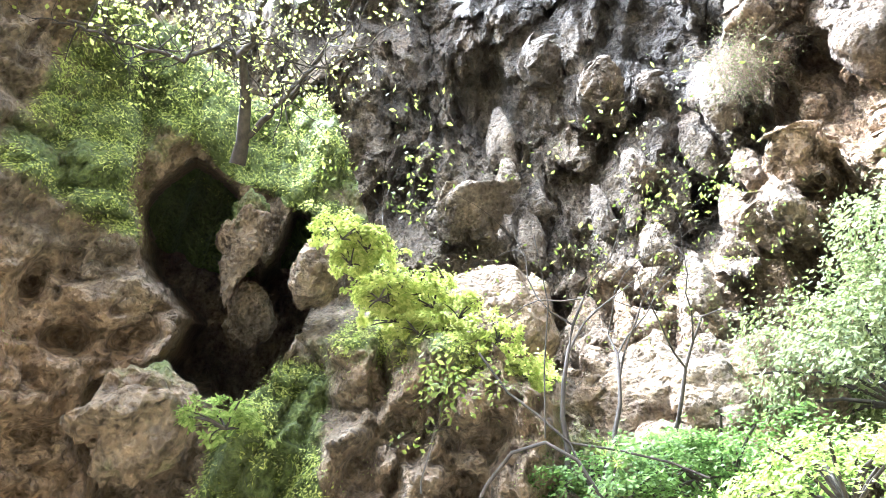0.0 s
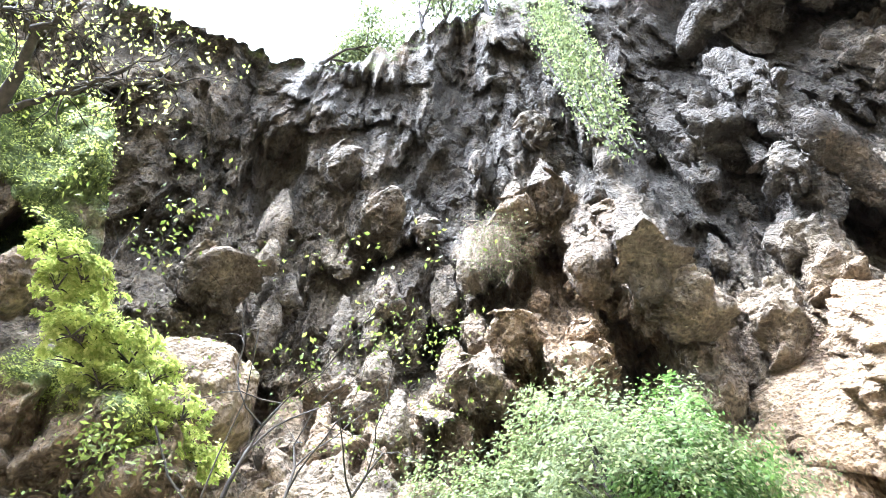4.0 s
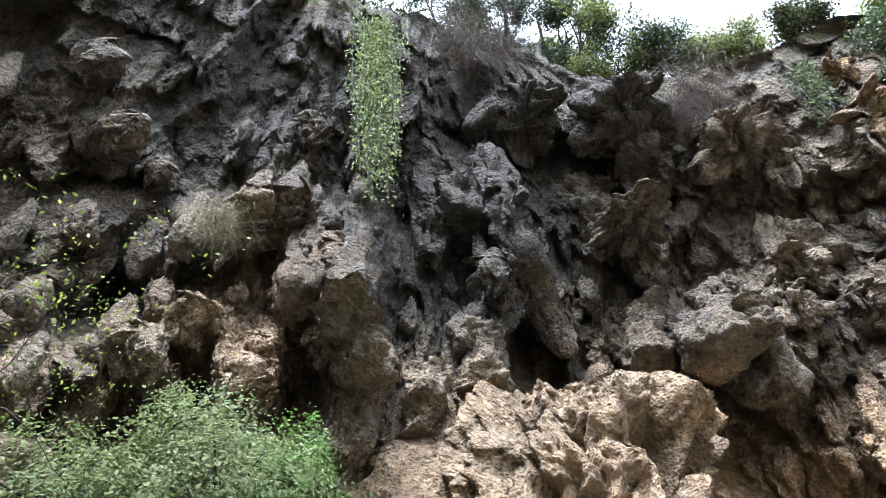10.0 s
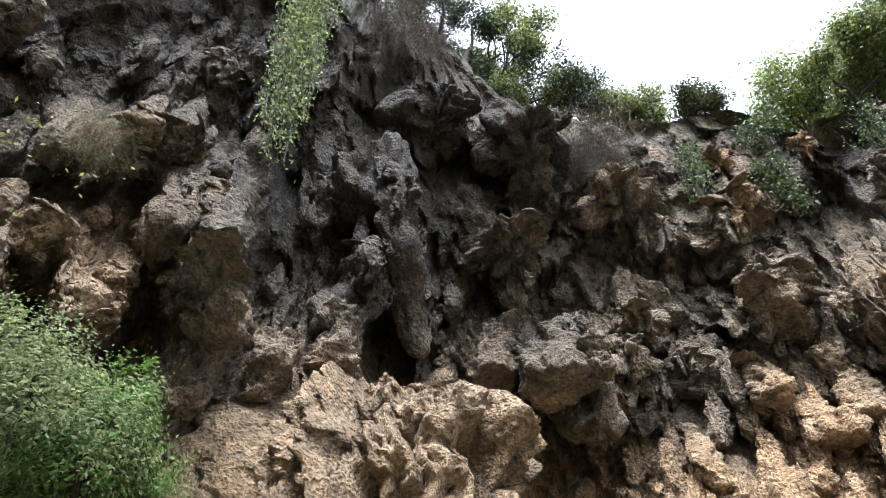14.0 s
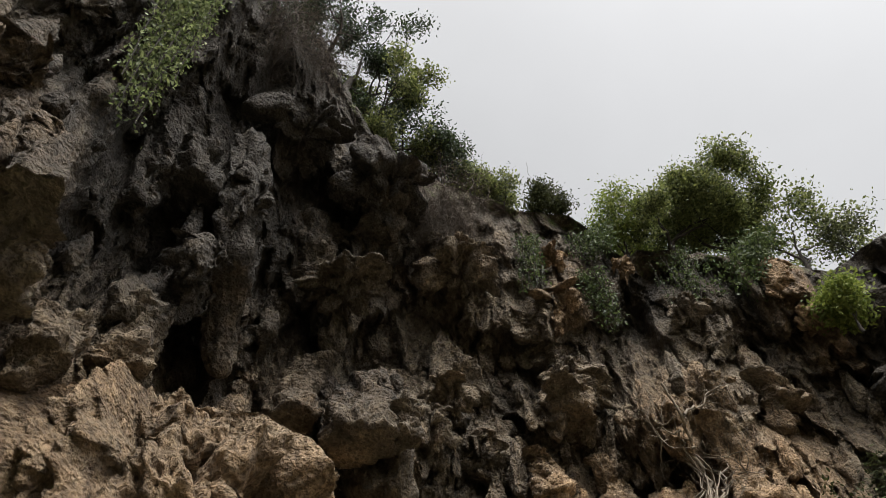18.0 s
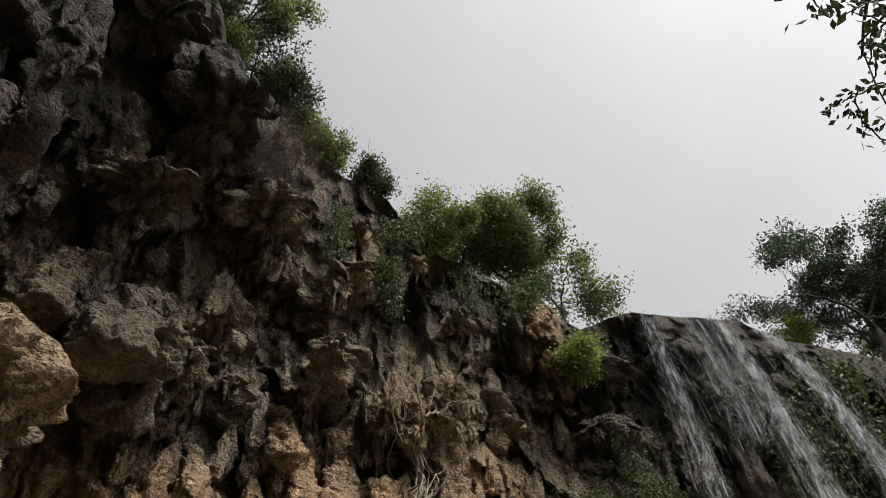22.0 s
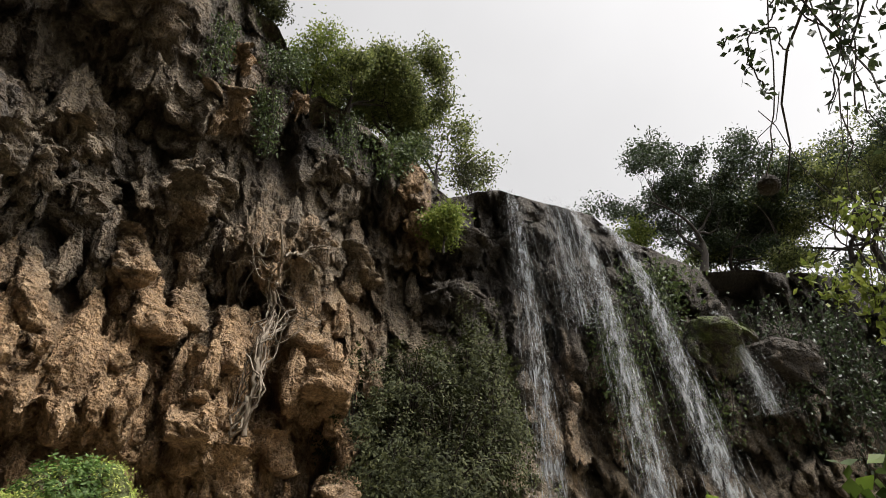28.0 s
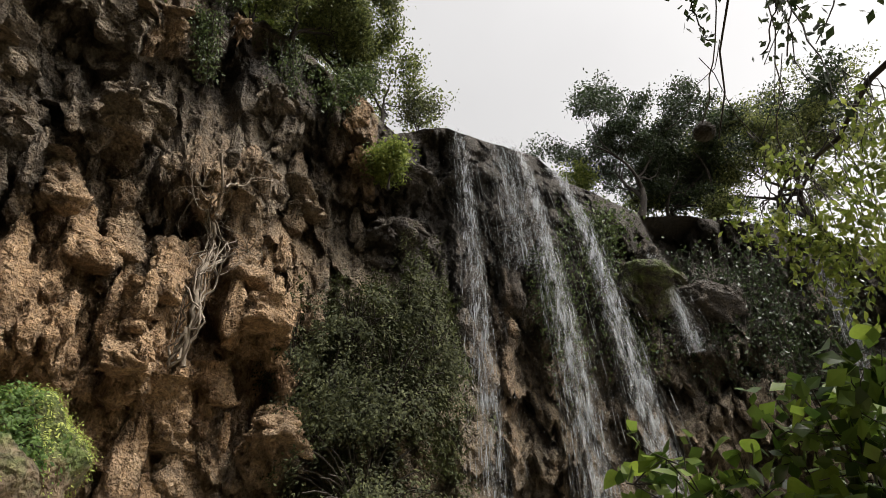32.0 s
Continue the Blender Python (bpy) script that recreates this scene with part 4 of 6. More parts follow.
# the outcrop's skyline, and where its brown shoulder ends: yaw or elevation, then the other
SKY_YAW, SKY_UP = [86, 91, 95, 100, 106, 111, 114, 117, 120, 124, 129, 134, 139, 146, 156, 172], [20, 25, 29, 33, 38.5, 42.5, 47, 52, 53.5, 52, 51.5, 52.5, 54.5, 54, 52, 49]
EDGE_UP, EDGE_YAW = [18, 22, 25.5, 27.5, 31.5, 35.3, 38, 43, 48, 54], [131, 132, 131.5, 128.5, 127.2, 130.6, 132.3, 136, 139, 142]
BROW = [(141, 52.5), (133.5, 48.8), (126.7, 45.9), (120.1, 43.9), (113.7, 41.2), (110, 39)]
CAVE_MOUTH = [(130.2, 39.5, 4.2, 5.4), (126.4, 32.5, 4.6, 7.0), (122.6, 29.8, 4.4, 5.2), (119.2, 38.0, 2.8, 5.4), (120.4, 33.0, 3.4, 5.4)]


def soft(x):
    x = np.clip(x, 0, 1)
    return x * x * (3 - 2 * x)


def build_outcrop():
    """The outcrop's face: a shoulder, a cave under a mossy brow, and folded rock below the ferns."""
    yaw, v = np.linspace(172, 86, 470), np.linspace(0, 1, 330)
    wave = np.stack([yaw * 0.3, yaw * 0, yaw * 0], 1)
    top = np.interp(yaw, SKY_YAW, SKY_UP) + 0.8 * fractal(wave, 3, 6)
    Y, V = np.meshgrid(yaw, v)
    U = -14 + (top[None] + 14) * V
    y, u = Y.ravel(), U.ravel()
    a, b = np.radians(y) * 6.6, np.radians(u) * 6.6
    flat = np.stack([a, b, 0 * a], 1)
    y = y + 1.1 * fractal(flat * 0.9, 3, 71)
    u = u + 1.1 * fractal(flat * 0.9 + 50, 3, 72)
    far = np.interp(y, [86, 95, 105, 118, 132, 150, 172], [6.7, 6.5, 6.4, 7.0, 6.9, 6.3, 6.0]) + 0.05 * np.clip(u - 22, 0, 40) + 0.07 * np.clip(u - 38, 0, 20)
    shoulder = soft((y - np.interp(u, EDGE_UP, EDGE_YAW)) / 1.5)
    lip = np.min([np.hypot(y - (y0 + (y1 - y0) * t), (u - (u0 + (u1 - u0) * t)) * 1.25)
                  for (y0, u0), (y1, u1) in zip(BROW[:-1], BROW[1:]) for t in np.linspace(0, 1, 6)], 0)
    brow = np.exp(-(lip / 2.3) ** 2)
    mouth = np.max([1.0 - ((y - cy) / cw) ** 2 - ((u - cu) / ch) ** 2 for cy, cu, cw, ch in CAVE_MOUTH], 0)
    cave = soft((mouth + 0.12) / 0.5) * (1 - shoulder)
    block = soft((122.8 + 0.42 * (24 - u) - y) / 2.2) * soft((35 - u) / 5)
    ferns = np.exp(-((y - 106) / 8) ** 4 - ((u - 34.5) / 4.5) ** 4)
    hood = np.exp(-((y - 117) / 5) ** 4 - ((u - 49) / 4.5) ** 4)
    sunk = sum(d * np.exp(-(((y - cy) / cw) ** 2 + ((u - cu) / ch) ** 2) ** 1.6) for cy, cu, cw, ch, d in (
        (135.3, 28.7, 2.4, 1.5, 0.75), (131.2, 29.4, 1.2, 1.2, 0.35), (141.5, 31.5, 1.6, 1.5, 0.5), (132.5, 22.0, 1.0, 3.0, 0.5), (137.5, 20.5, 3.0, 1.0, 0.25), (108.5, 29.5, 0.6, 2.6, 0.4)))
    out = 0.75 * shoulder + 0.45 * brow + 0.8 * block + 0.35 * ferns + 0.4 * hood - 3.6 * cave - sunk - 0.25 * shoulder * soft((28 - u) / 2.5)
    still = 1 - cave
    fold = np.abs(fractal(np.stack([(a + 0.7 * b) * 1.7, (b - 0.7 * a) * 0.5, 0 * a], 1), 3, 73, 0.6))
    layers = np.abs(fractal(np.stack([a * 0.7, (b + 0.25 * a) * 2.6, 0 * a], 1), 3, 78, 0.6))
    out += still * (0.55 * block * fold + 0.3 * shoulder * layers + 0.26 * fractal(flat * 1.1, 4, 74, 0.58) + 0.26 * billow(flat * 1.6, 4, 75, 0.62))
    out += 0.4 * curtain(a, b, 0.7, 0.9, 76) * (0.35 + 0.65 * block) + 0.16 * curtain(a, b, 0.3, 0.4, 77)
    out -= 0.09 * pits(a, b, 0.45, 79) + 0.05 * pits(a, b, 0.2, 80)
    far = np.maximum(far - out, 4.6)
    ur = np.radians(U.ravel() - 1.6 * np.clip(brow + 0.5 * shoulder - 0.4, 0, 1))
    yr = np.radians(Y.ravel())
    grid = (CENTRE + far[:, None] * np.stack([-np.sin(yr) * np.cos(ur), np.cos(yr) * np.cos(ur), np.sin(ur)], 1)).reshape(*Y.shape, 3)
    ways = np.stack([-np.sin(np.radians(yaw)), np.cos(np.radians(yaw)), 0 * yaw], -1)
    behind = [grid[-1] + ways * d + (0, 0, 0.12 - 0.25 * d) for d in (0.15, 0.4, 0.8, 1.3, 2.0, 3.0)]
    grid = np.concatenate([grid, np.stack(behind)], 0)
    grid = grid + 0.03 * np.stack([fractal(grid.reshape(-1, 3) * 4 + 31 * n, 4, 81 + n, 0.6) for n in range(3)], 1).reshape(grid.shape)
    n = np.arange(grid.size // 3).reshape(grid.shape[:2])
    me = sheet("rock_face", grid.reshape(-1, 3), np.stack([n[:-1, :-1], n[:-1, 1:], n[1:, 1:], n[1:, :-1]], -1).reshape(-1, 4), ROCK)
    patch = fractal(flat * 0.8, 3, 84)
    ochre = 0.22 + 0.42 * shoulder * soft((36 - u) / 6) + 0.15 * patch
    moss = 0.04 + 0.4 * patch + 0.85 * brow * soft((u - 36) / 4) + 0.55 * hood + 0.7 * soft((u - 44.5) / 3) * soft((141 - y) / 3) * soft((y - 112) / 3)
    moss = moss + 0.5 * ferns + 0.8 * soft((125 - y) / 3) * soft((y - 112) / 3) * soft((30 - u) / 3) + 0.42 * shoulder * soft((u - 36) / 3) * soft((152 - y) / 6) + 0.3 * block - 1.2 * cave
    # the cave term paints its inner shade into the rock colour
    grime_shade = -0.5 + 0.15 * patch + 0.25 * cave
    more = lambda m: np.concatenate([m.reshape(Y.shape), np.repeat(m.reshape(Y.shape)[-1:], len(behind), 0)])
    paint(me, ochre=more(ochre), grime_shade=more(grime_shade), moss=more(moss))
    return part("rock_face", me, outcrop, "brown folded tufa with moss patches and a deep dark cave")


outcrop_face = build_outcrop()
crag("boulder", 129.2, 23.4, 5.5, (0.38, 0.4, 0.4), 5, "mossy boulder with a pale broken corner", n=40, crag=0.8, ochre=0.4, moss=0.25, moss_top=0.3, grime_shade=-0.4)
crag("boulder", 132.0, 22.4, 5.3, (0.15, 0.2, 0.13), 26, n=24, crag=0.6, ochre=0.45, moss=-0.4, grime_shade=-0.9)
crag("cave_column", 124.8, 39.0, 7.5, (0.13, 0.24, 0.72), 6, "hanging rock column in the cave mouth", n=40, crag=0.5, ochre=0.3, moss=0.3, moss_top=0.5, grime_shade=-0.3, knob=True)
crag("cave_column", 122.6, 33.4, 8.0, (0.26, 0.35, 0.4), 25, n=40, crag=0.7, ochre=0.3, moss=-0.1, grime_shade=-0.4)
crag("cave_column", 116.2, 37.2, 6.5, (0.2, 0.3, 0.3), 23, n=40, crag=0.6, ochre=0.2, moss=-0.2)
crag("smooth_dome", 97.0, 33.5, 6.9, (0.6, 0.6, 0.75), 13, "smooth pale brown dome of rock", n=40, crag=0.45, moss=0.2, moss_top=0.2, ochre=0.3, grime_shade=-0.3, lean=0.2)


MOSSY = []
for yaw, up, far, size, k in ((-10.5, 11.5, 7.3, (0.55, 0.5, 0.6), 31), (-7, 8, 7.0, (0.7, 0.6, 0.7), 32), (54, 18, 5.3, (0.4, 0.4, 0.26), 33), (49, 17.5, 5.6, (0.4, 0.4, 0.25), 34), (62, 17.5, 5.0, (0.4, 0.35, 0.2), 35)):
    boulder = thing("mossy_boulder", "mossy boulder on the slope below the cliff", "boulder", "mossy boulders on the slope", place=off(yaw, up, far))
    part("rock", rock_mesh("rock", off(yaw, up, far), size, k, n=24, crag=0.7, moss=0.3, moss_top=0.4, turn=yaw), boulder)
    MOSSY.append(boulder)


# ---- plants ----
def tubes(name, lines, mat, sides=5):
    """Round tapered stems along lines of (place, radius)."""
    verts, faces, base = [], [], 0
    ring = np.linspace(0, 2 * np.pi, sides + 1)[:-1]
    for line in lines:
        pts, rad = np.array([q for q, _ in line], float), np.array([r for _, r in line], float)
        way = np.gradient(pts, axis=0)
        way /= np.linalg.norm(way, axis=1)[:, None] + 1e-9
        side = np.cross(way, np.where(np.abs(way[:, 2:]) > 0.9, (1.0, 0, 0), (0, 0, 1.0)))
        side /= np.linalg.norm(side, axis=1)[:, None] + 1e-9
        other = np.cross(way, side)
        v = pts[:, None] + rad[:, None, None] * (np.cos(ring)[None, :, None] * side[:, None] + np.sin(ring)[None, :, None] * other[:, None])
        n = np.arange(len(pts) * sides).reshape(-1, sides) + base
        m = np.roll(n, -1, 1)
        faces.append(np.stack([n[:-1], m[:-1], m[1:], n[1:]], -1).reshape(-1, 4))
        verts.append(v.reshape(-1, 3))
        base += v.shape[0] * sides
    return sheet(name, np.concatenate(verts), np.concatenate(faces), mat)


def leaf_mesh(name, places, mat, size=0.1, rng=None, slim=0.5, hang=0.0, facing=None):
    """One folded leaf of four corners at each place; hang pulls the tips down, facing gives the way that the blades look."""
    n = len(places)
    way = rng.normal(size=(n, 3))
    way[:, 2] -= hang
    if facing is not None:
        up = facing / (np.linalg.norm(facing, axis=1)[:, None] + 1e-9) + 0.4 * rng.normal(size=(n, 3))
        side = np.cross(way, up)
    else:
        side = np.cross(way, rng.normal(size=(n, 3)))
    side /= np.linalg.norm(side, axis=1)[:, None] + 1e-9
    if facing is not None:
        way = np.cross(up, side)
    way /= np.linalg.norm(way, axis=1)[:, None] + 1e-9
    up = np.cross(side, way)
    s = (size * rng.uniform(0.6, 1.3, n))[:, None]
    mid = places + way * s * 0.5 + up * s * 0.08
    v = np.stack([places, mid + side * s * slim * 0.5 - up * s * 0.12, places + way * s, mid - side * s * slim * 0.5 - up * s * 0.12], 1)
    f = np.arange(4 * n).reshape(n, 4)
    return sheet(name, v.reshape(-1, 3), f, mat, False)


def fuzz(obs, parent, name, label, mat, count, size, k, least=0.0, lift=0.02, mossy=None):
    """Short blades all over the upward faces of some rocks."""
    rng = np.random.default_rng(k)
    places, ways = [], []
    for ob in obs:
        n = len(ob.data.polygons)
        mid, nor = np.zeros(3 * n), np.zeros(3 * n)
        ob.data.polygons.foreach_get("center", mid)
        ob.data.polygons.foreach_get("normal", nor)
        mid, nor = mid.reshape(-1, 3), nor.reshape(-1, 3)
        ok = np.nonzero((nor[:, 2] > least) & (smooth_noise(mid * 2.1 + k, k) > -0.35))[0]
        if mossy is not None:
            bears = np.zeros(len(ob.data.vertices))
            ob.data.attributes["moss"].data.foreach_get("value", bears)
            first = np.zeros(4 * n, np.int32)
            ob.data.loops.foreach_get("vertex_index", first)
            ok = ok[bears[first[::4][ok]] > mossy]
        pick = rng.choice(ok, count // len(obs))
        places.append(mid[pick] + np.array(parent.location) + rng.normal(size=(len(pick), 3)) * 0.03 + nor[pick] * lift * rng.uniform(0, 1.5, (len(pick), 1)))
        ways.append(nor[pick] + (0, 0, 0.7))
    return part(name, leaf_mesh(name, np.concatenate(places), mat, size, rng, 0.35, 0.3, np.concatenate(ways)), parent, label, "stuff")


def limb(rng, start, way, length, radius, wander=0.25, steps=6, tip=0.35, rise=0.05):
    line, p, w = [], np.array(start, float), np.array(way, float)
    for i in range(steps + 1):
        line.append((p.copy(), radius * (1 - (1 - tip) * i / steps)))
        w = w + wander * rng.normal(size=3) * (1, 1, 0.6) + (0, 0, rise)
        w /= np.linalg.norm(w)
        p = p + w * length / steps
    return line, w


def grow(rng, start, way, length, radius, depth, forks=3, spread=0.75, wander=0.22, shrink=0.68, rise=0.05):
    """Limbs that fork; gives all lines and the places of the twigs' ends."""
    line, w = limb(rng, start, way, length, radius, wander, rise=rise)
    lines, ends = [line], []
    if depth == 0:
        return lines, [q for q, _ in line[2:]]
    for i in range(forks):
        k = len(line) - 1 - (i % 3)
        turn = w + spread * rng.normal(size=3) * (1, 1, 0.6)
        turn /= np.linalg.norm(turn)
        more, tips = grow(rng, line[k][0], turn, length * shrink * rng.uniform(0.8, 1.2), line[k][1] * 0.7, depth - 1, forks, spread, wander, shrink, rise)
        lines += more
        ends += tips
    return lines, ends


def clumps(rng, ends, per, reach, flat=0.7):
    ends = np.array(ends)
    pts = np.repeat(ends, per, 0)
    return pts + rng.normal(size=pts.shape) * reach * (1, 1, flat)


def tree(name, label, category, place, height, k, leaf=LEAF_TREE, leaf_size=0.14, per=7, reach=0.28, lean=(0, 0, 1), depth=3, bark=BARK,
         thick=0.03, forks=3, group="", spread=0.75, trunk=0.42, hang=0.2, rise=0.05, flat=0.7):
    """A trunk that forks into limbs; each limb is a part with its twigs, and the leaves sit in clumps at the twigs."""
    rng = np.random.default_rng(k)
    t = thing(name, label, category, group, place=place)
    length, radius = height * trunk, height * thick
    line, w = limb(rng, np.array(place) - (0, 0, 0.25), lean, length, radius, 0.14, rise=rise)
    part("trunk", tubes("trunk", [line], bark, 7), t)
    ends = []
    for i in range(forks + 1):
        j = len(line) - 1 - (i % 3)
        turn = w + spread * rng.normal(size=3) * (1, 1, 0.5)
        turn /= np.linalg.norm(turn)
        more, tips = grow(rng, line[j][0], turn, length * 0.75 * rng.uniform(0.8, 1.2), line[j][1] * 0.75, depth - 1, forks, spread, 0.22, 0.68, rise)
        arm = part("limb", tubes("limb", more[:1], bark, 5), t)
        part("twig_mass", tubes("twig_mass", more[1:], bark, 4), arm, kind="stuff")
        ends += tips
    if per:
        part("crown", leaf_mesh("crown", clumps(rng, ends, per, reach, flat), leaf, leaf_size, rng, hang=hang), t, kind="stuff")
    return t


def on_rim(yaw, back=1.0, down=0.0):
    """A place on the flat ground behind the cliff's edge."""
    p = at(yaw, float(rim(yaw)))
    w = aim(yaw, 0)
    return p + back * w + Vector((0, 0, 0.03 * back - down))


# trees along the rim
RIM_TREES = "trees on the rim of the cliff"
for yaw, back, high, k, mat, size, per in (
        (71, 0.3, 3.4, 25, LEAF_SAGE, 0.09, 5), (60, 0.3, 3.8, 26, LEAF_GREY, 0.09, 4), (47, 0.3, 3.8, 27, LEAF_GREY, 0.09, 4), (33, 0.5, 4.6, 28, LEAF_GREY, 0.1, 5), (22, 0.4, 6.6, 29, LEAF_DARK, 0.11, 14), (9, 0.6, 4.6, 30, LEAF_DARK, 0.11, 10),
        (97, 0.3, 4.4, 11, LEAF_SAGE, 0.11, 9), (88, 0.3, 3.2, 12, LEAF_SAGE, 0.11, 4), (76, 0.3, 3.4, 13, LEAF_SAGE, 0.1, 3),
        (66, 0.3, 3.4, 14, LEAF_SAGE, 0.1, 3), (54, 0.3, 3.4, 15, LEAF_GREY, 0.1, 4), (38, 0.75, 4.4, 16, LEAF_DARK, 0.1, 5),
        (27, 0.8, 5.4, 17, LEAF_DARK, 0.12, 10), (17, 0.45, 7.0, 18, LEAF_DARK, 0.12, 20), (12, 0.6, 5.6, 19, LEAF_TREE, 0.12, 18),
        (5, 0.7, 4.4, 20, LEAF_TREE, 0.11, 14), (0.5, 0.5, 4.0, 21, LEAF_DARK, 0.11, 12), (-5, 0.6, 3.8, 22, LEAF_TREE, 0.11, 13),
        (-10, 0.5, 3.0, 23, LEAF_TREE, 0.11, 12), (-14, 0.3, 1.8, 24, LEAF_GREY, 0.1, 14)):
    tree("rim_tree", "small spreading tree with thin green foliage on the cliff edge", "tree", on_rim(yaw, back), high * 1.15 * float(overhang_share(yaw, rim(yaw))) ** 0.8, k, mat, size, int(per * 2.8), 0.17, group=RIM_TREES, flat=0.5, trunk=0.32)

# the large green tree and bushes over the orange rocks
tree("broad_tree", "broad leafy green tree leaning over the cliff edge", "tree", on_rim(-29, 1.8), 6.9, 41, LEAF_TREE, 0.12, 80, 0.21, depth=4, group=RIM_TREES, spread=0.8, trunk=0.32)
tree("broad_tree", "broad leafy green tree leaning over the cliff edge", "tree", on_rim(-35, 2.0), 7.2, 42, LEAF_TREE, 0.12, 80, 0.21, depth=4, group=RIM_TREES, spread=0.8, trunk=0.32)
tree("bright_bush", "yellow-green bush on the cliff edge", "bush", on_rim(-24, 0.7), 3.7, 43, LEAF_SUN, 0.11, 42, 0.24, depth=3, trunk=0.32)
tree("rim_tree", "small spreading tree with thin green foliage on the cliff edge", "tree", on_rim(-40, 1.0), 4.4, 44, LEAF_TREE, 0.14, 24, 0.24, group=RIM_TREES)
tree("thin_shrub", "thin grey shrub beside the waterfall lip", "shrub", on_rim(-44.5, 0.6), 2.2, 45, LEAF_GREY, 0.1, 10, 0.2)
tree("bright_bush", "yellow-green bush hanging beside the orange block", "bush", at(-41.4, 36.6, 1.2), 1.7, 46, LEAF_SUN, 0.12, 45, 0.2, depth=3, trunk=0.35)

# dark trees beyond the waterfalls
FAR_TREES = "dark trees beyond the waterfalls"
FAR_LABEL = "dark flat-topped tree beyond the waterfalls"
tree("umbrella_tree", FAR_LABEL, "tree", on_rim(-66.2, 3.0), 9.0, 51, LEAF_DARK, 0.14, 24, 0.22, depth=4, forks=4, group=FAR_TREES, spread=0.7, flat=0.4, lean=(0.22, -0.42, 1), trunk=0.4)
tree("umbrella_tree", FAR_LABEL, "tree", on_rim(-70.5, 4.5), 8.6, 57, LEAF_DARK, 0.18, 34, 0.3, depth=4, group=FAR_TREES, spread=0.8, flat=0.4, trunk=0.38)
tree("umbrella_tree", FAR_LABEL, "tree", on_rim(-74.5, 4.0), 9.2, 52, LEAF_TREE, 0.18, 28, 0.32, depth=4, group=FAR_TREES, spread=0.85, flat=0.4, trunk=0.38)
tree("umbrella_tree", FAR_LABEL, "tree", on_rim(-79, 4.0), 10.5, 53, LEAF_TREE, 0.18, 34, 0.34, depth=4, group=FAR_TREES, spread=0.85, flat=0.4, trunk=0.38)
tree("umbrella_tree", FAR_LABEL, "tree", on_rim(-82, 4.0), 12.6, 54, LEAF_DARK, 0.2, 34, 0.36, depth=4, group=FAR_TREES, spread=0.85, flat=0.4, trunk=0.38)
tree("umbrella_tree", FAR_LABEL, "tree", on_rim(-88.5, 4.0), 13.5, 55, LEAF_TREE, 0.2, 34, 0.36, depth=4, group=FAR_TREES, spread=0.85, flat=0.4, trunk=0.38)
tree("pale_tree", "pale yellow-green tree behind the waterfall lip", "tree", on_rim(-60.5, 5.0), 4.2, 56, LEAF_SUN, 0.18, 20, 0.28, group=FAR_TREES)

for yaw, up, far, size, k in ((87, 26.5, 7.2, (0.75, 0.6, 0.6), 41), (80.5, 25, 7.0, (0.6, 0.5, 0.5), 42), (93, 25.5, 7.2, (0.6, 0.6, 0.55), 43), (84, 20, 6.6, (0.7, 0.5, 0.45), 44), (75, 24, 6.9, (0.5, 0.5, 0.45), 45)):
    block = thing("foot_rock", "light brown tufa block at the foot of the cliff", "boulder", "tufa blocks at the foot of the cliff", place=off(yaw, up, far))
    part("rock", rock_mesh("rock", off(yaw, up, far), size, k, n=32, crag=0.9, ochre=0.3, moss=-0.1, grime_shade=-0.5, turn=yaw, lean=0.3), block)
fuzz([outcrop_face], outcrop, "moss_fuzz", "fine yellow-green moss and ferns on the ridge", LEAF_MOSS, 80000, 0.038, 61, -0.3, mossy=0.42)
fuzz([outcrop_face], outcrop, "thin_moss", "thin grey-green moss on the rock", LEAF_FERN, 14000, 0.024, 65, -0.2, 0.01, mossy=0.12)


for boulder in MOSSY:
    fuzz([boulder.children[0]], boulder, "moss_fuzz", "short green moss and seedlings", LEAF_MOSS, 9000, 0.04, 64, -0.3)


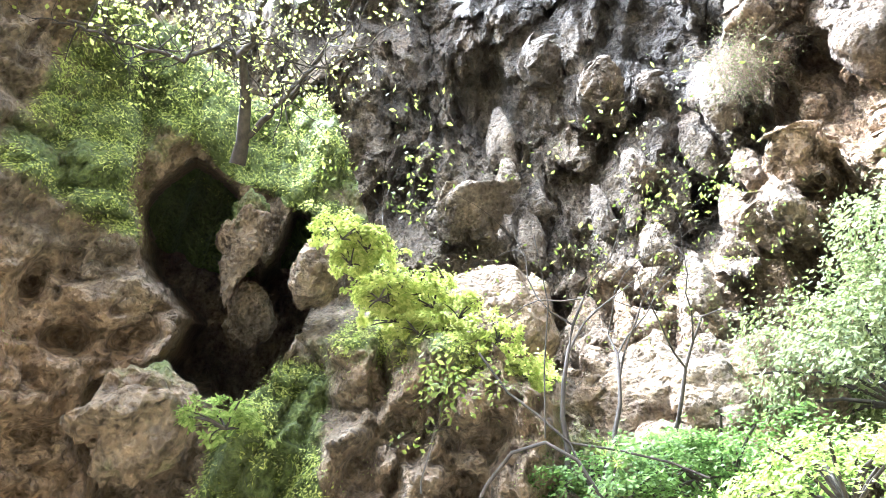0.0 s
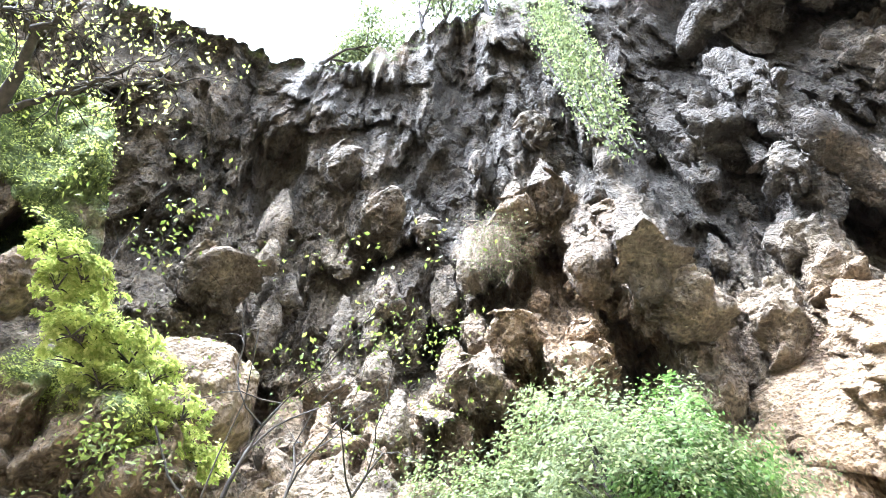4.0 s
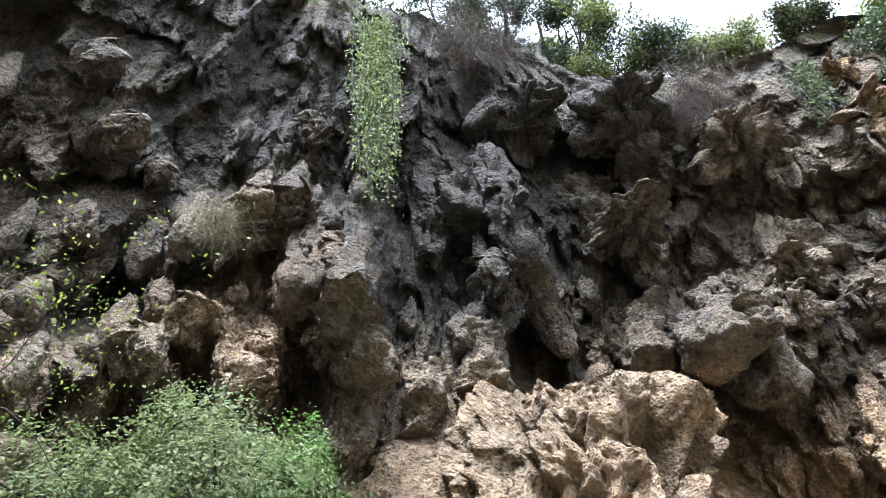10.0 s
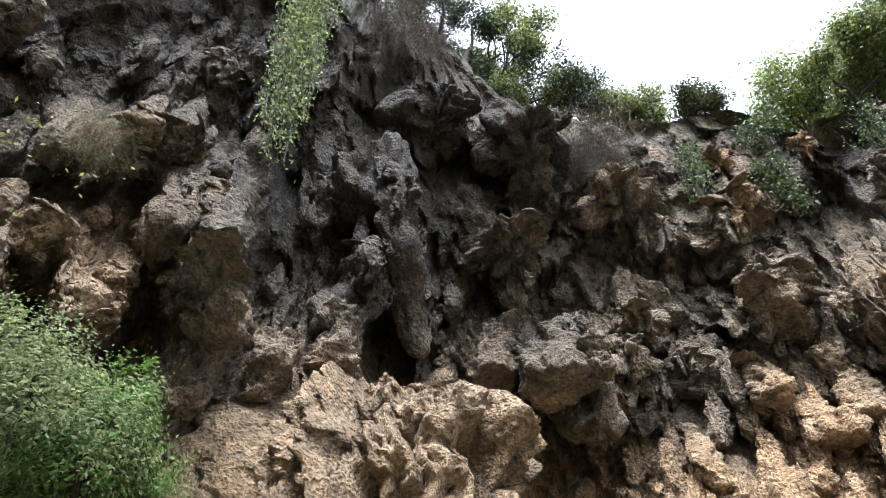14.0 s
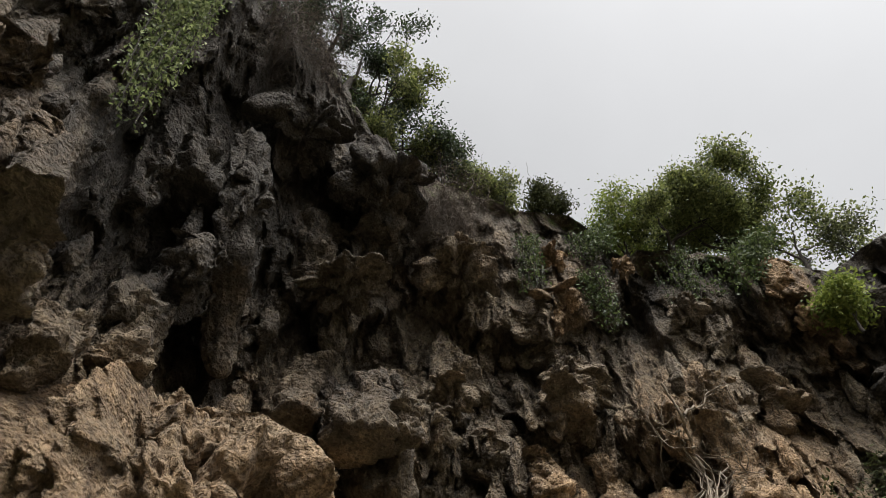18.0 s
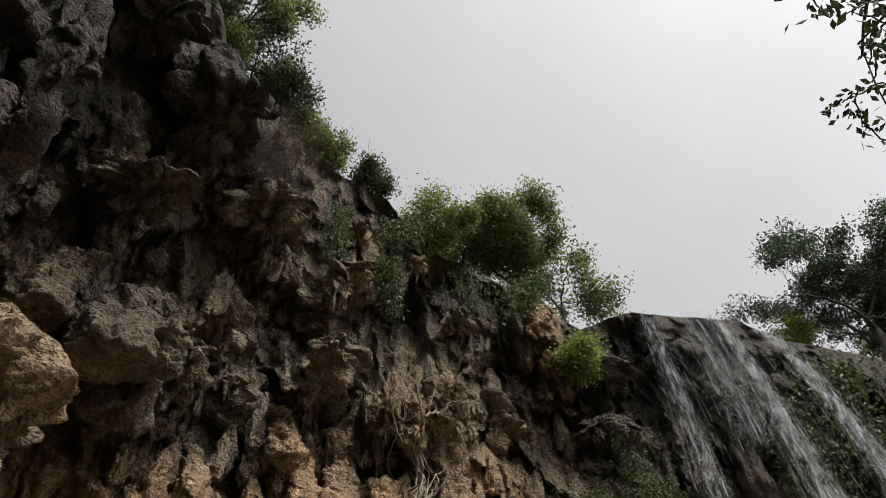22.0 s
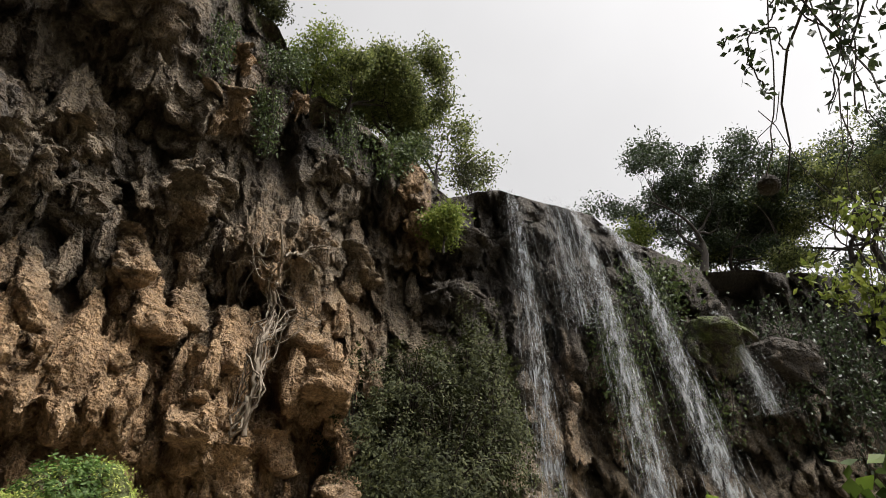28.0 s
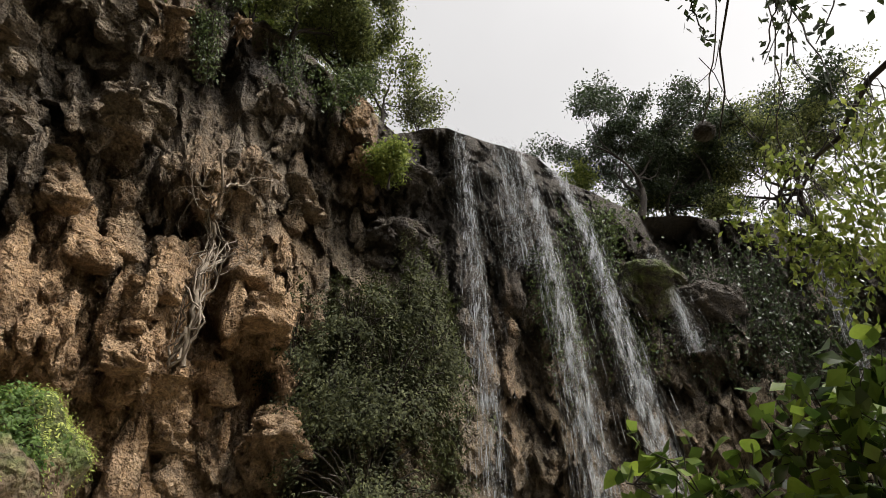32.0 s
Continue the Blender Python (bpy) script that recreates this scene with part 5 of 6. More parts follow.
# the tree on the mossy outcrop
def outcrop_tree():
    rng = np.random.default_rng(66)
    def way(*dirs):
        return [np.array(off(*d)) for d in dirs]
    base = off(127.3, 45.6, 7.3)
    t = thing("outcrop_tree", "slender dark tree with fresh pale leaves growing from the mossy ridge", "tree", place=base)
    trunk = way((127.3, 45.4, 7.3), (127.4, 47.2, 7.3), (128.4, 50.6, 7.3), (130.4, 53.9, 7.3))
    part("trunk", tubes("trunk", [[(q, 0.085 - 0.013 * i) for i, q in enumerate(trunk)]], BARK, 8), t)
    ends = []
    for line, r in ((way((130.4, 53.9, 7.3), (134.1, 53.7, 7.2), (137.3, 51.7, 7.1), (144.9, 50.6, 7.1), (149.6, 49.9, 7.1)), 0.034), (way((127.0, 48.2, 7.3), (123.9, 51.4, 7.3), (121.7, 54.1, 7.2), (113.3, 57.4, 7.1)), 0.038), (way((130.4, 53.9, 7.3), (129.7, 57.3, 7.2), (130.4, 61.3, 7.2)), 0.04), (way((131.9, 55.4, 7.2), (134.9, 57.5, 7.2), (139.4, 59.9, 7.2)), 0.03),
                    (way((123.9, 51.4, 7.3), (116.4, 59.0, 7.3)), 0.02), (way((131.9, 55.4, 7.2), (134.1, 53.7, 7.2)), 0.015)):
        fine = [line[int(s)] + (line[min(int(s) + 1, len(line) - 1)] - line[int(s)]) * (s % 1) + rng.normal(size=3) * 0.02 for s in np.linspace(0, len(line) - 1, 4 * len(line))]
        twigs = [[(q, r * (1 - 0.75 * i / len(fine))) for i, q in enumerate(fine)]]
        for q in fine[len(fine) // 4:]:
            for _ in range(2):
                w = rng.normal(size=3) * (1, 1, 0.45)
                more, tips = grow(rng, q, w / np.linalg.norm(w), 0.5, 0.009, 1, 3, 0.7, 0.25, 0.7)
                twigs += more
                ends += tips
        arm = part("limb", tubes("limb", twigs[:1], BARK, 6), t)
        part("twig_mass", tubes("twig_mass", twigs[1:], BARK, 4), arm, kind="stuff")
    ends = np.array(ends)
    part("crown", leaf_mesh("crown", clumps(rng, ends, 1, 0.06), LEAF_MOSS, 0.055, rng, 0.6, 0.3), t, kind="stuff")


outcrop_tree()


def bush(name, label, place, wide, tall, k, leaf, count, size, group="", stems=16, category="bush", droop=0.0, rough=0.22):
    """A dense shrub: stems from the root and leaves in clumps over an uneven dome."""
    rng = np.random.default_rng(k)
    t = thing(name, label, category, group, place=place)
    lines, tips = [], []
    for i in range(stems):
        a, e = rng.uniform(0, 2 * np.pi), rng.uniform(0.15, 1.0)
        end = np.array([math.cos(a) * wide * math.sqrt(1 - e * e), math.sin(a) * wide * math.sqrt(1 - e * e), tall * e]) * rng.uniform(0.75, 1.05)
        lines.append([(np.array(place) + end * s + (0, 0, 0.15 * tall * math.sin(s * 3)) , 0.012 * wide * (1.4 - s) + 0.004) for s in np.linspace(0, 1, 6)])
    part("stem_mass", tubes("stem_mass", lines, BARK, 4), t, kind="stuff")
    heads = max(count // 28, 10)
    a, e = rng.uniform(0, 2 * np.pi, heads), rng.uniform(0.0, 1.0, heads)
    way = np.stack([np.cos(a) * np.sqrt(1 - e * e), np.sin(a) * np.sqrt(1 - e * e), e], 1)
    g = rng.uniform(0.45, 1.04, heads) ** 0.5 * (1 + rough * fractal(way * 1.9 + k, 2, k))
    top = np.stack([np.cos(a) * wide * np.sqrt(1 - e * e) * g, np.sin(a) * wide * np.sqrt(1 - e * e) * g, tall * e * g], 1)
    pts = np.repeat(top, count // heads, 0) + rng.normal(size=(heads * (count // heads), 3)) * (0.07 * wide, 0.07 * wide, 0.06 * tall) * np.repeat(rng.uniform(0.5, 1.3, (heads, 1)), count // heads, 0)
    outward = pts * (1 / wide ** 2, 1 / wide ** 2, 1 / tall ** 2) + (0, 0, 0.35 / tall)
    part("leaves", leaf_mesh("leaves", pts + np.array(place), leaf, size, rng, hang=droop, facing=outward), t, kind="stuff")
    return t


# big grey-green bush at the foot of the cliff, and the slope beside it
bush("foot_bush", "dense grey-green bush on the slope below the cliff", off(56, 22, 6.8), 1.35, 1.5, 71, LEAF_SAGE, 26000, 0.055, rough=0.35)
bush("foot_bush", "dense grey-green bush on the slope below the cliff", off(66, 21, 6.6), 1.1, 1.0, 72, LEAF_SAGE, 18000, 0.055, rough=0.35)
bush("foot_bush", "low grey-green bush on the slope below the cliff", off(50, 22.5, 6.6), 0.75, 1.35, 73, LEAF_BUSH, 14000, 0.055, rough=0.35)
bush("low_bush", "low green plants on the slope", off(80, 16.5, 5.8), 1.1, 0.5, 74, LEAF_BUSH, 9000, 0.045)
bush("low_bush", "low green plants on the slope", off(85, 18, 5.5), 0.6, 0.4, 78, LEAF_BUSH, 5000, 0.045, rough=0.4)
bush("low_bush", "low green plants on the slope", off(89, 16, 5.2), 0.7, 0.45, 75, LEAF_BUSH, 6000, 0.045)
bush("low_bush", "low bright green plants on the slope", off(72, 14.5, 5.0), 0.8, 0.45, 76, LEAF_FERN, 6000, 0.045)
bush("low_bush", "low green plants beside the tan rock face", off(-9, 11.5, 7.2), 0.6, 0.75, 77, LEAF_BUSH, 4500, 0.06)

# ferns on the outcrop
pick = random.Random(80)
for k in range(26):
    yaw = 94.5 + 19 * (k + pick.uniform(0, 1)) / 26
    up = 31 + 0.62 * (yaw - 98) + pick.uniform(-3.2, 1.6)
    bush("fern_clump", "fresh yellow-green ferns on mossy rock", off(yaw, up, pick.uniform(5.3, 5.7)), pick.uniform(0.18, 0.34), pick.uniform(0.1, 0.2), 800 + k, LEAF_MOSS, 1100, 0.045, "ferns on the outcrop", 6, "fern", 0.6, 0.5)
bush("fern_clump", "fresh yellow-green ferns on mossy rock", off(121.5, 23.5, 5.2), 0.35, 0.16, 84, LEAF_FERN, 2000, 0.042, "ferns on the outcrop", 8, "fern", 0.5, 0.4)


def hanging(name, label, top, bottom, wide, k, leaf, count, size, category="creeper", strands=14, taper=0.5, stem=BARK, group=""):
    """A curtain of stems that hangs from the rock, with leaves along it."""
    rng = np.random.default_rng(k)
    top, bottom = np.array(top), np.array(bottom)
    t = thing(name, label, category, group, place=top)
    lines, pts = [], []
    level = np.array([-top[1], top[0], 0]) / np.hypot(top[0], top[1])
    for i in range(strands):
        reach = rng.uniform(0.55, 1.0)
        s = np.linspace(0, reach, 9)
        x = rng.normal() * wide * 0.45
        sway = np.cumsum(rng.normal(size=(9, 3)), 0) * 0.03
        line = top + (bottom - top) * s[:, None] + level * (x * (1 - taper * s))[:, None] + sway
        lines.append([(q, 0.012) for q in line])
        n = count // strands
        j = rng.uniform(0, 8, n)
        lo = np.floor(j).astype(int).clip(0, 7)
        pts.append(line[lo] + (line[lo + 1] - line[lo]) * (j - lo)[:, None] + rng.normal(size=(n, 3)) * wide * 0.13)
    part("stem_mass", tubes("stem_mass", lines, stem, 3), t, kind="stuff")
    if leaf:
        part("leaves", leaf_mesh("leaves", np.concatenate(pts), leaf, size, rng, hang=0.8), t, kind="stuff")
    return t


def face(yaw, up, front=1.0):
    """A place just off the weathered face, at least that far in front of the plain one if the rock is not there."""
    far = float(surface(np.array([float(yaw)]), np.array([float(up)]))[0][0])
    return off(yaw, up, min(far - 0.2, float(plan(yaw) * overhang_share(yaw, up)) / math.cos(radians(up)) - 0.6 * front))


LEAF_IVY = material("ivy_leaves", leafy((0.026, 0.045, 0.014), (0.13, 0.17, 0.055), 0.5, 0.35))
LEAF_CREEPER = material("pale_creeper_leaves", leafy((0.055, 0.08, 0.026), (0.27, 0.31, 0.13), 0.6))
hanging("hanging_creeper", "long grey-green leafy creeper hanging from the rim", face(48.5, 68, 1.6), face(44.5, 53.3, 2.2), 0.62, 91, LEAF_CREEPER, 9000, 0.085, strands=30, taper=0.45, stem=BARK)
hanging("ivy", "dark green ivy hanging over the rock", face(-11.8, 51.5, 1.0), face(-12.2, 47, 1.2), 0.45, 92, LEAF_IVY, 900, 0.1, "ivy", group="ivy on the cliff")
hanging("ivy", "dark green ivy hanging over the rock", face(-17.5, 47.6, 1.0), face(-19.8, 41.8, 1.3), 0.6, 93, LEAF_IVY, 1300, 0.1, "ivy", group="ivy on the cliff")
hanging("ivy", "dark green ivy hanging over the rock", face(-20, 50.8, 1.0), face(-20.5, 48.3, 1.2), 1.0, 94, LEAF_IVY, 1600, 0.1, "ivy", group="ivy on the cliff")
hanging("ivy", "thin green creeper below the broad tree", face(-29, 47, 1.0), face(-28.6, 41.8, 1.2), 0.7, 95, LEAF_IVY, 900, 0.09, "ivy", group="ivy on the cliff")
hanging("ivy", "thin green creeper below the broad tree", face(-35.5, 45.5, 1.0), face(-34, 42, 1.2), 1.6, 96, LEAF_IVY, 2600, 0.13, "ivy", group="ivy on the cliff")


def tangle(name, label, place, wide, tall, k, count, mat, leaf=None, leaves=0, size=0.05, droop=0.8, category="dry shrub", thick=0.008):
    """A mess of thin dry twigs that hang and curl."""
    rng = np.random.default_rng(k)
    place = np.array(place)
    t = thing(name, label, category, place=place)
    lines = []
    for i in range(count):
        start = place + rng.normal(size=3) * (wide * 0.35, wide * 0.35, tall * 0.2)
        way = rng.normal(size=3)
        way /= np.linalg.norm(way)
        p, line = start.copy(), []
        for s in range(7):
            line.append((p.copy(), thick * (1 - s / 9)))
            way = way + rng.normal(size=3) * 0.3 - (0, 0, droop * 0.25)
            way /= np.linalg.norm(way)
            p = p + way * tall * 0.16
        lines.append(line)
    for line in lines[:6]:
        part("branch", tubes("branch", [[(q, 2.2 * r) for q, r in line]], mat, 5), t)
    part("twig_mass", tubes("twig_mass", lines[6:], mat, 3), t, kind="stuff")
    if leaf:
        ends = np.array([q for l in lines for q, _ in l[2:]])
        part("leaves", leaf_mesh("leaves", clumps(rng, ends, leaves, 0.06), leaf, size, rng), t, kind="stuff")
    return t


tangle("dry_grass_tuft", "dry pale grass tuft hanging from a rock shelf", face(64.5, 49.3, 1.0), 0.46, 0.5, 101, 420, TWIG, LEAF_SAGE, 1, 0.03, thick=0.004)
tangle("bare_shrub", "bare brown twiggy shrub hanging from the rim", face(-1, 54.0, 0.8), 1.7, 1.4, 102, 800, TWIG_DARK, thick=0.006)
tangle("bare_shrub", "bare brown twiggy shrub hanging from the rim", face(31, 66.5, 1.0), 1.2, 1.6, 103, 420, TWIG_DARK, thick=0.005)
tangle("bare_shrub", "bare brown twiggy shrub hanging from the rim", face(24, 65, 1.0), 1.0, 1.6, 104, 300, TWIG_DARK, thick=0.005)

# dark bush below the waterfalls
FALL_BUSH = "large dark olive bush at the foot of the waterfalls"
for yaw, up, far, w, h, k, count in ((-41.5, 14, 15.0, 1.9, 3.4, 111, 15000), (-36, 13, 14.6, 1.3, 3.2, 112, 8000), (-46, 18, 15.8, 1.1, 3.2, 113, 8000),
                                     (-38.5, 22, 15.4, 1.2, 1.9, 117, 5000), (-44, 23.5, 16.2, 1.0, 1.9, 118, 5000), (-40, 7, 14.2, 2.0, 2.4, 119, 7000), (-33, 19, 14.8, 0.7, 2.0, 120, 3000)):
    bush("fall_bush", FALL_BUSH, off(yaw, up, far), w, h, k, LEAF_GREY, count, 0.1, "bushes below the falls", 40, "bush", 0.5, 0.5)
hanging("ivy", "hanging green plants between the waterfalls", face(-58.5, 31, 1.0), face(-59.5, 17, 1.4), 1.7, 114, LEAF_IVY, 3200, 0.14, "ivy", group="plants by the falls")
hanging("ivy", "hanging green plants between the waterfalls", face(-64.5, 27, 1.0), face(-65, 17, 1.4), 1.5, 115, LEAF_IVY, 2200, 0.14, "ivy", group="plants by the falls")
for yaw, top, low, k in ((-70.5, 28, 17, 133), (-75, 26, 14, 134), (-79.5, 23, 12, 135), (-62, 33, 27, 136)):
    hanging("ivy", "dark creepers over the wet rock beyond the falls", face(yaw, top, 1.0), face(yaw - 0.7, low, 1.6), 2.4, k, LEAF_DARK if k < 136 else LEAF_IVY, 2200, 0.17, "ivy", 22, group="plants by the falls")
bush("bright_bush", "bright green fern clump on wet rock", face(-66.5, 26, 1.2), 0.9, 0.8, 116, LEAF_SUN, 900, 0.16, droop=0.5)


# ---- waterfalls ----
def fall(label, top, bottom, wide, k, strands, spread=1.6, start=0.8):
    """A waterfall that leaves its lip and falls in a curve, in many broken threads with spray."""
    rng = np.random.default_rng(k)
    top, bottom = np.array(top), np.array(bottom)
    t = thing("waterfall", label, "waterfall", "waterfalls over the cliff", place=top)
    level = np.array([-top[1], top[0], 0]) / np.hypot(top[0], top[1])
    ahead = -np.array([top[0], top[1], 0]) / np.hypot(top[0], top[1])
    verts, faces, base = [], [], 0
    for i in range(strands):
        q = np.linspace(0, 1, 15) * rng.uniform(0.7, 1.0) + (rng.uniform(0, 0.3) if i > strands * 0.6 else 0)
        q = q.clip(0, 1)
        x = rng.normal() * wide * (0.34 if i % 5 else 0.6)
        flat = np.array([bottom[0] - top[0], bottom[1] - top[1], 0])
        line = top + flat * (q ** 0.62)[:, None] + np.array([0, 0, bottom[2] - top[2]]) * q[:, None]
        line = line + level * (x * (start + (spread - start) * q))[:, None] + ahead * rng.normal() * 0.12 * wide + np.cumsum(rng.normal(size=(15, 3)), 0) * 0.012
        w = rng.uniform(0.002, 0.0065) * (0.8 + 1.6 * q)
        side = level * math.cos(a := rng.uniform(-0.9, 0.9)) + ahead * math.sin(a)
        v = np.stack([line - side * w[:, None], line + side * w[:, None]], 1)
        n = np.arange(30).reshape(15, 2) + base
        faces.append(np.stack([n[:-1, 0], n[:-1, 1], n[1:, 1], n[1:, 0]], -1))
        verts.append(v.reshape(-1, 3))
        base += 30
    part("stream", sheet("stream", np.concatenate(verts), np.concatenate(faces), WATER), t, kind="stuff")
    n = strands * 60 + 8000
    q = rng.uniform(0, 1, n) ** 0.8
    x = rng.normal(size=n) * wide * np.where(rng.uniform(size=n) < 0.35, 1.05, 0.4)
    p = top + np.array([bottom[0] - top[0], bottom[1] - top[1], 0]) * (q ** 0.62)[:, None] + np.array([0, 0, bottom[2] - top[2]]) * q[:, None]
    p = p + level * (x * (start + (spread - start) * q))[:, None] + ahead * (rng.normal(size=n) * 0.25 * wide * (0.3 + q))[:, None]
    part("spray", leaf_mesh("spray", p, SPRAY, 0.022, rng, 0.16, 4.0), t, "fine white drops round the stream", "stuff")
    return t


def drops(n, links, b):
    b.inputs["Base Color"].default_value = (0.8, 0.83, 0.85, 1)


SPRAY = material("water_drops", drops, 0.3)
fall("white waterfall in thin threads over a dark lip", off(-49.0, 41.2, 21.6), off(-51.7, 3, 15.6), 0.34, 121, 90, 2.0)
fall("sparse white threads of water beside the main stream", off(-53.4, 40.2, 22), off(-55.6, 29, 19.6), 0.8, 122, 80, 0.9)
fall("strong white waterfall in the middle of the lip", off(-55.4, 39.4, 22.2), off(-61.0, 3, 15.8), 0.26, 123, 190, 2.3)
fall("slim white waterfall leaping from the lip", off(-59, 37.2, 22.6), off(-67.0, 3, 16), 0.2, 124, 220, 2.5)
fall("small white cascade over mossy rock", off(-67.6, 28.6, 23.2), off(-70.4, 20, 21.6), 0.2, 125, 60, 1.8)
fall("distant thin waterfall on the far cliff", off(-81.3, 25.5, 29.5), off(-82.3, 6, 27), 0.35, 126, 80, 1.8)


# ---- the dead tree on the tan face ----
def dead_tree():
    rng = np.random.default_rng(131)
    def near(yaw, up):
        y, u = (g.ravel() for g in np.meshgrid(np.linspace(-1.5, 1.5, 7) + yaw, np.linspace(-1, 3, 9) + up))
        return off(yaw, up, float(surface(y, u)[0].min()) - 0.3)

    foot = near(-23.5, 19.8)
    t = thing("dead_tree", "bleached dead tree with bare branches against the cliff", "dead tree", place=foot)
    stem = [np.array(q) for q in (foot, near(-23.2, 23.5), near(-23.3, 27.2), near(-24.3, 29.6), near(-23.7, 32.2), near(-23.9, 34.8), near(-23.0, 37.6))]
    def crooked(line, r, wander):
        fine = [line[int(v)] + (line[min(int(v) + 1, len(line) - 1)] - line[int(v)]) * (v % 1) for v in np.linspace(0, len(line) - 1, 5 * len(line))]
        return [(q + wander * rng.normal(size=3), r * (1 - 0.6 * i / len(fine))) for i, q in enumerate(fine)]

    part("trunk", tubes("trunk", [crooked(stem, 0.06, 0.035)], PALE_BARK, 7), t)
    for i in range(7):
        side = [q + rng.normal(size=3) * (0.22, 0.22, 0.1) * (1 - 0.5 * j / 5) for j, q in enumerate(stem[:rng.integers(4, 7)])]
        part("stem", tubes("stem", [crooked(side, rng.uniform(0.014, 0.03), 0.04)], PALE_BARK, 5), t)
    for line in ((stem[2], near(-25.4, 29.0), near(-27.4, 29.8)), (stem[4], near(-22.0, 34.4)), (stem[5], near(-26.2, 35.4), near(-28.6, 35.9)), (stem[3], near(-22.6, 31.8), near(-21.4, 33.4)), (stem[1], near(-25.0, 27.4), near(-26.0, 31.0))):
        line = [np.array(q) for q in line]
        twigs = [crooked(line, 0.03, 0.05)]
        for q in line[1:]:
            for _ in range(6):
                w = rng.normal(size=3) + (0, 0, 0.4)
                more, _ = grow(rng, q, w / np.linalg.norm(w), 0.65, 0.014, 2, 3, 0.7, 0.3, 0.7)
                twigs += more
        arm = part("branch", tubes("branch", twigs[:1], PALE_BARK, 5), t)
        part("twig_mass", tubes("twig_mass", twigs[1:], PALE_BARK, 4), arm, kind="stuff")


dead_tree()
hanging("bare_roots", "pale bare roots down the tan rock face", off(-23.6, 28, 14.4), off(-23.2, 18.5, 12.8), 0.3, 132, None, 0, 0, "roots", 5, 0.2, PALE_BARK)


# ---- a tree at the path whose boughs hang into view, with weaver nests ----
def overhang():
    rng = np.random.default_rng(141)
    root = off(-128, 0, 5.0)
    root.z = 0.9
    t = thing("overhanging_tree", "tree beside the path with drooping leafy twigs and weaver nests", "tree", place=root)
    crown = off(-108, 62, 4.6)
    trunk = [(np.array(root.lerp(crown, s)) + (0, 0, 1.2 * math.sin(s * 3.1)), 0.16 * (1 - 0.6 * s)) for s in np.linspace(0, 1, 10)]
    part("trunk", tubes("trunk", [trunk], BARK, 8), t)
    boughs, twigs, dark, bright, broad = [], [], [], [], []

    def bough(points, r):
        line = [(np.array(p) + rng.normal(size=3) * 0.015, r * (1 - 0.7 * i / len(points))) for i, p in enumerate(points)]
        boughs.append(line)
        return [q for q, _ in line]

    def trail(a, b, sag=0.0, n=8):
        a, b = np.array(a), np.array(b)
        return [a + (b - a) * s + np.array([0, 0, -sag * math.sin(math.pi * s)]) for s in np.linspace(0, 1, n)]

    top = np.array(crown)
    for yaw, up, far, drop in ((-98, 63, 3.6, 0.35), (-101, 64, 3.3, 0.5), (-101, 63, 3.2, 0.75), (-105, 61, 3.2, 0.8), (-98, 61, 3.6, 0.8), (-108, 57, 3.2, 0.7)):
        end = off(yaw, up, far)
        bough(trail(top, end, -0.2), 0.03)
        for j in range(6):
            p = np.array(end) + rng.normal(size=3) * (0.22, 0.22, 0.05)
            line, _ = limb(rng, p, (rng.normal() * 0.3, rng.normal() * 0.3, -1), drop * rng.uniform(0.6, 1.2), 0.006, 0.2, 7, 0.4, -0.05)
            twigs.append([(np.array(end), 0.006)] + line)
            for q, _ in line[1:]:
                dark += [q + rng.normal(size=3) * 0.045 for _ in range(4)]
    # the sprays that reach furthest out, with small oval leaves
    lead = bough([np.array(off(*d)) for d in ((-99.8, 61.2, 4.17), (-94.1, 59.4, 4.13), (-89.7, 57.1, 4.09), (-84.3, 54.3, 4.04), (-81.2, 50.9, 3.99), (-80.5, 47.3, 3.95), (-78.8, 43.8, 3.91))], 0.011)
    bough(trail(top, lead[0], -0.2), 0.02)
    for dirs in (((-84.3, 54.3, 4.04), (-84.3, 56.3, 4.07), (-81.5, 57.1, 4.07), (-79.1, 57.4, 4.07), (-76.7, 57.2, 4.07)), ((-81.5, 57.1, 4.07), (-79.8, 55.9, 4.06), (-79.6, 55.0, 4.04), (-80.1, 53.5, 4.03), (-80.1, 51.9, 4.01)), ((-89.7, 57.1, 4.09), (-88.8, 58.7, 4.11), (-86.8, 58.5, 4.10), (-83.9, 57.0, 4.08)), ((-99.8, 61.2, 4.17), (-95.0, 60.0, 4.14), (-90.6, 60.0, 4.13), (-87.3, 59.3, 4.11), (-85.1, 58.1, 4.09)), ((-94.1, 59.4, 4.13), (-91.6, 55.6, 4.08), (-89.1, 52.0, 4.03), (-85.8, 49.3, 3.99)), ((-91.6, 55.6, 4.08), (-91.4, 52.5, 4.04), (-88.2, 48.3, 3.98))):
        line = [np.array(off(*d)) for d in dirs]
        fine = [line[int(s)] + (line[min(int(s) + 1, len(line) - 1)] - line[int(s)]) * (s % 1) + rng.normal(size=3) * 0.01 for s in np.linspace(0, len(line) - 1, 5 * len(line))]
        twigs.append([(q, 0.005) for q in fine])
        for i, q in enumerate(fine[4:]):
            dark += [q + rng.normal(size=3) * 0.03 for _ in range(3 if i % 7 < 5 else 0)]
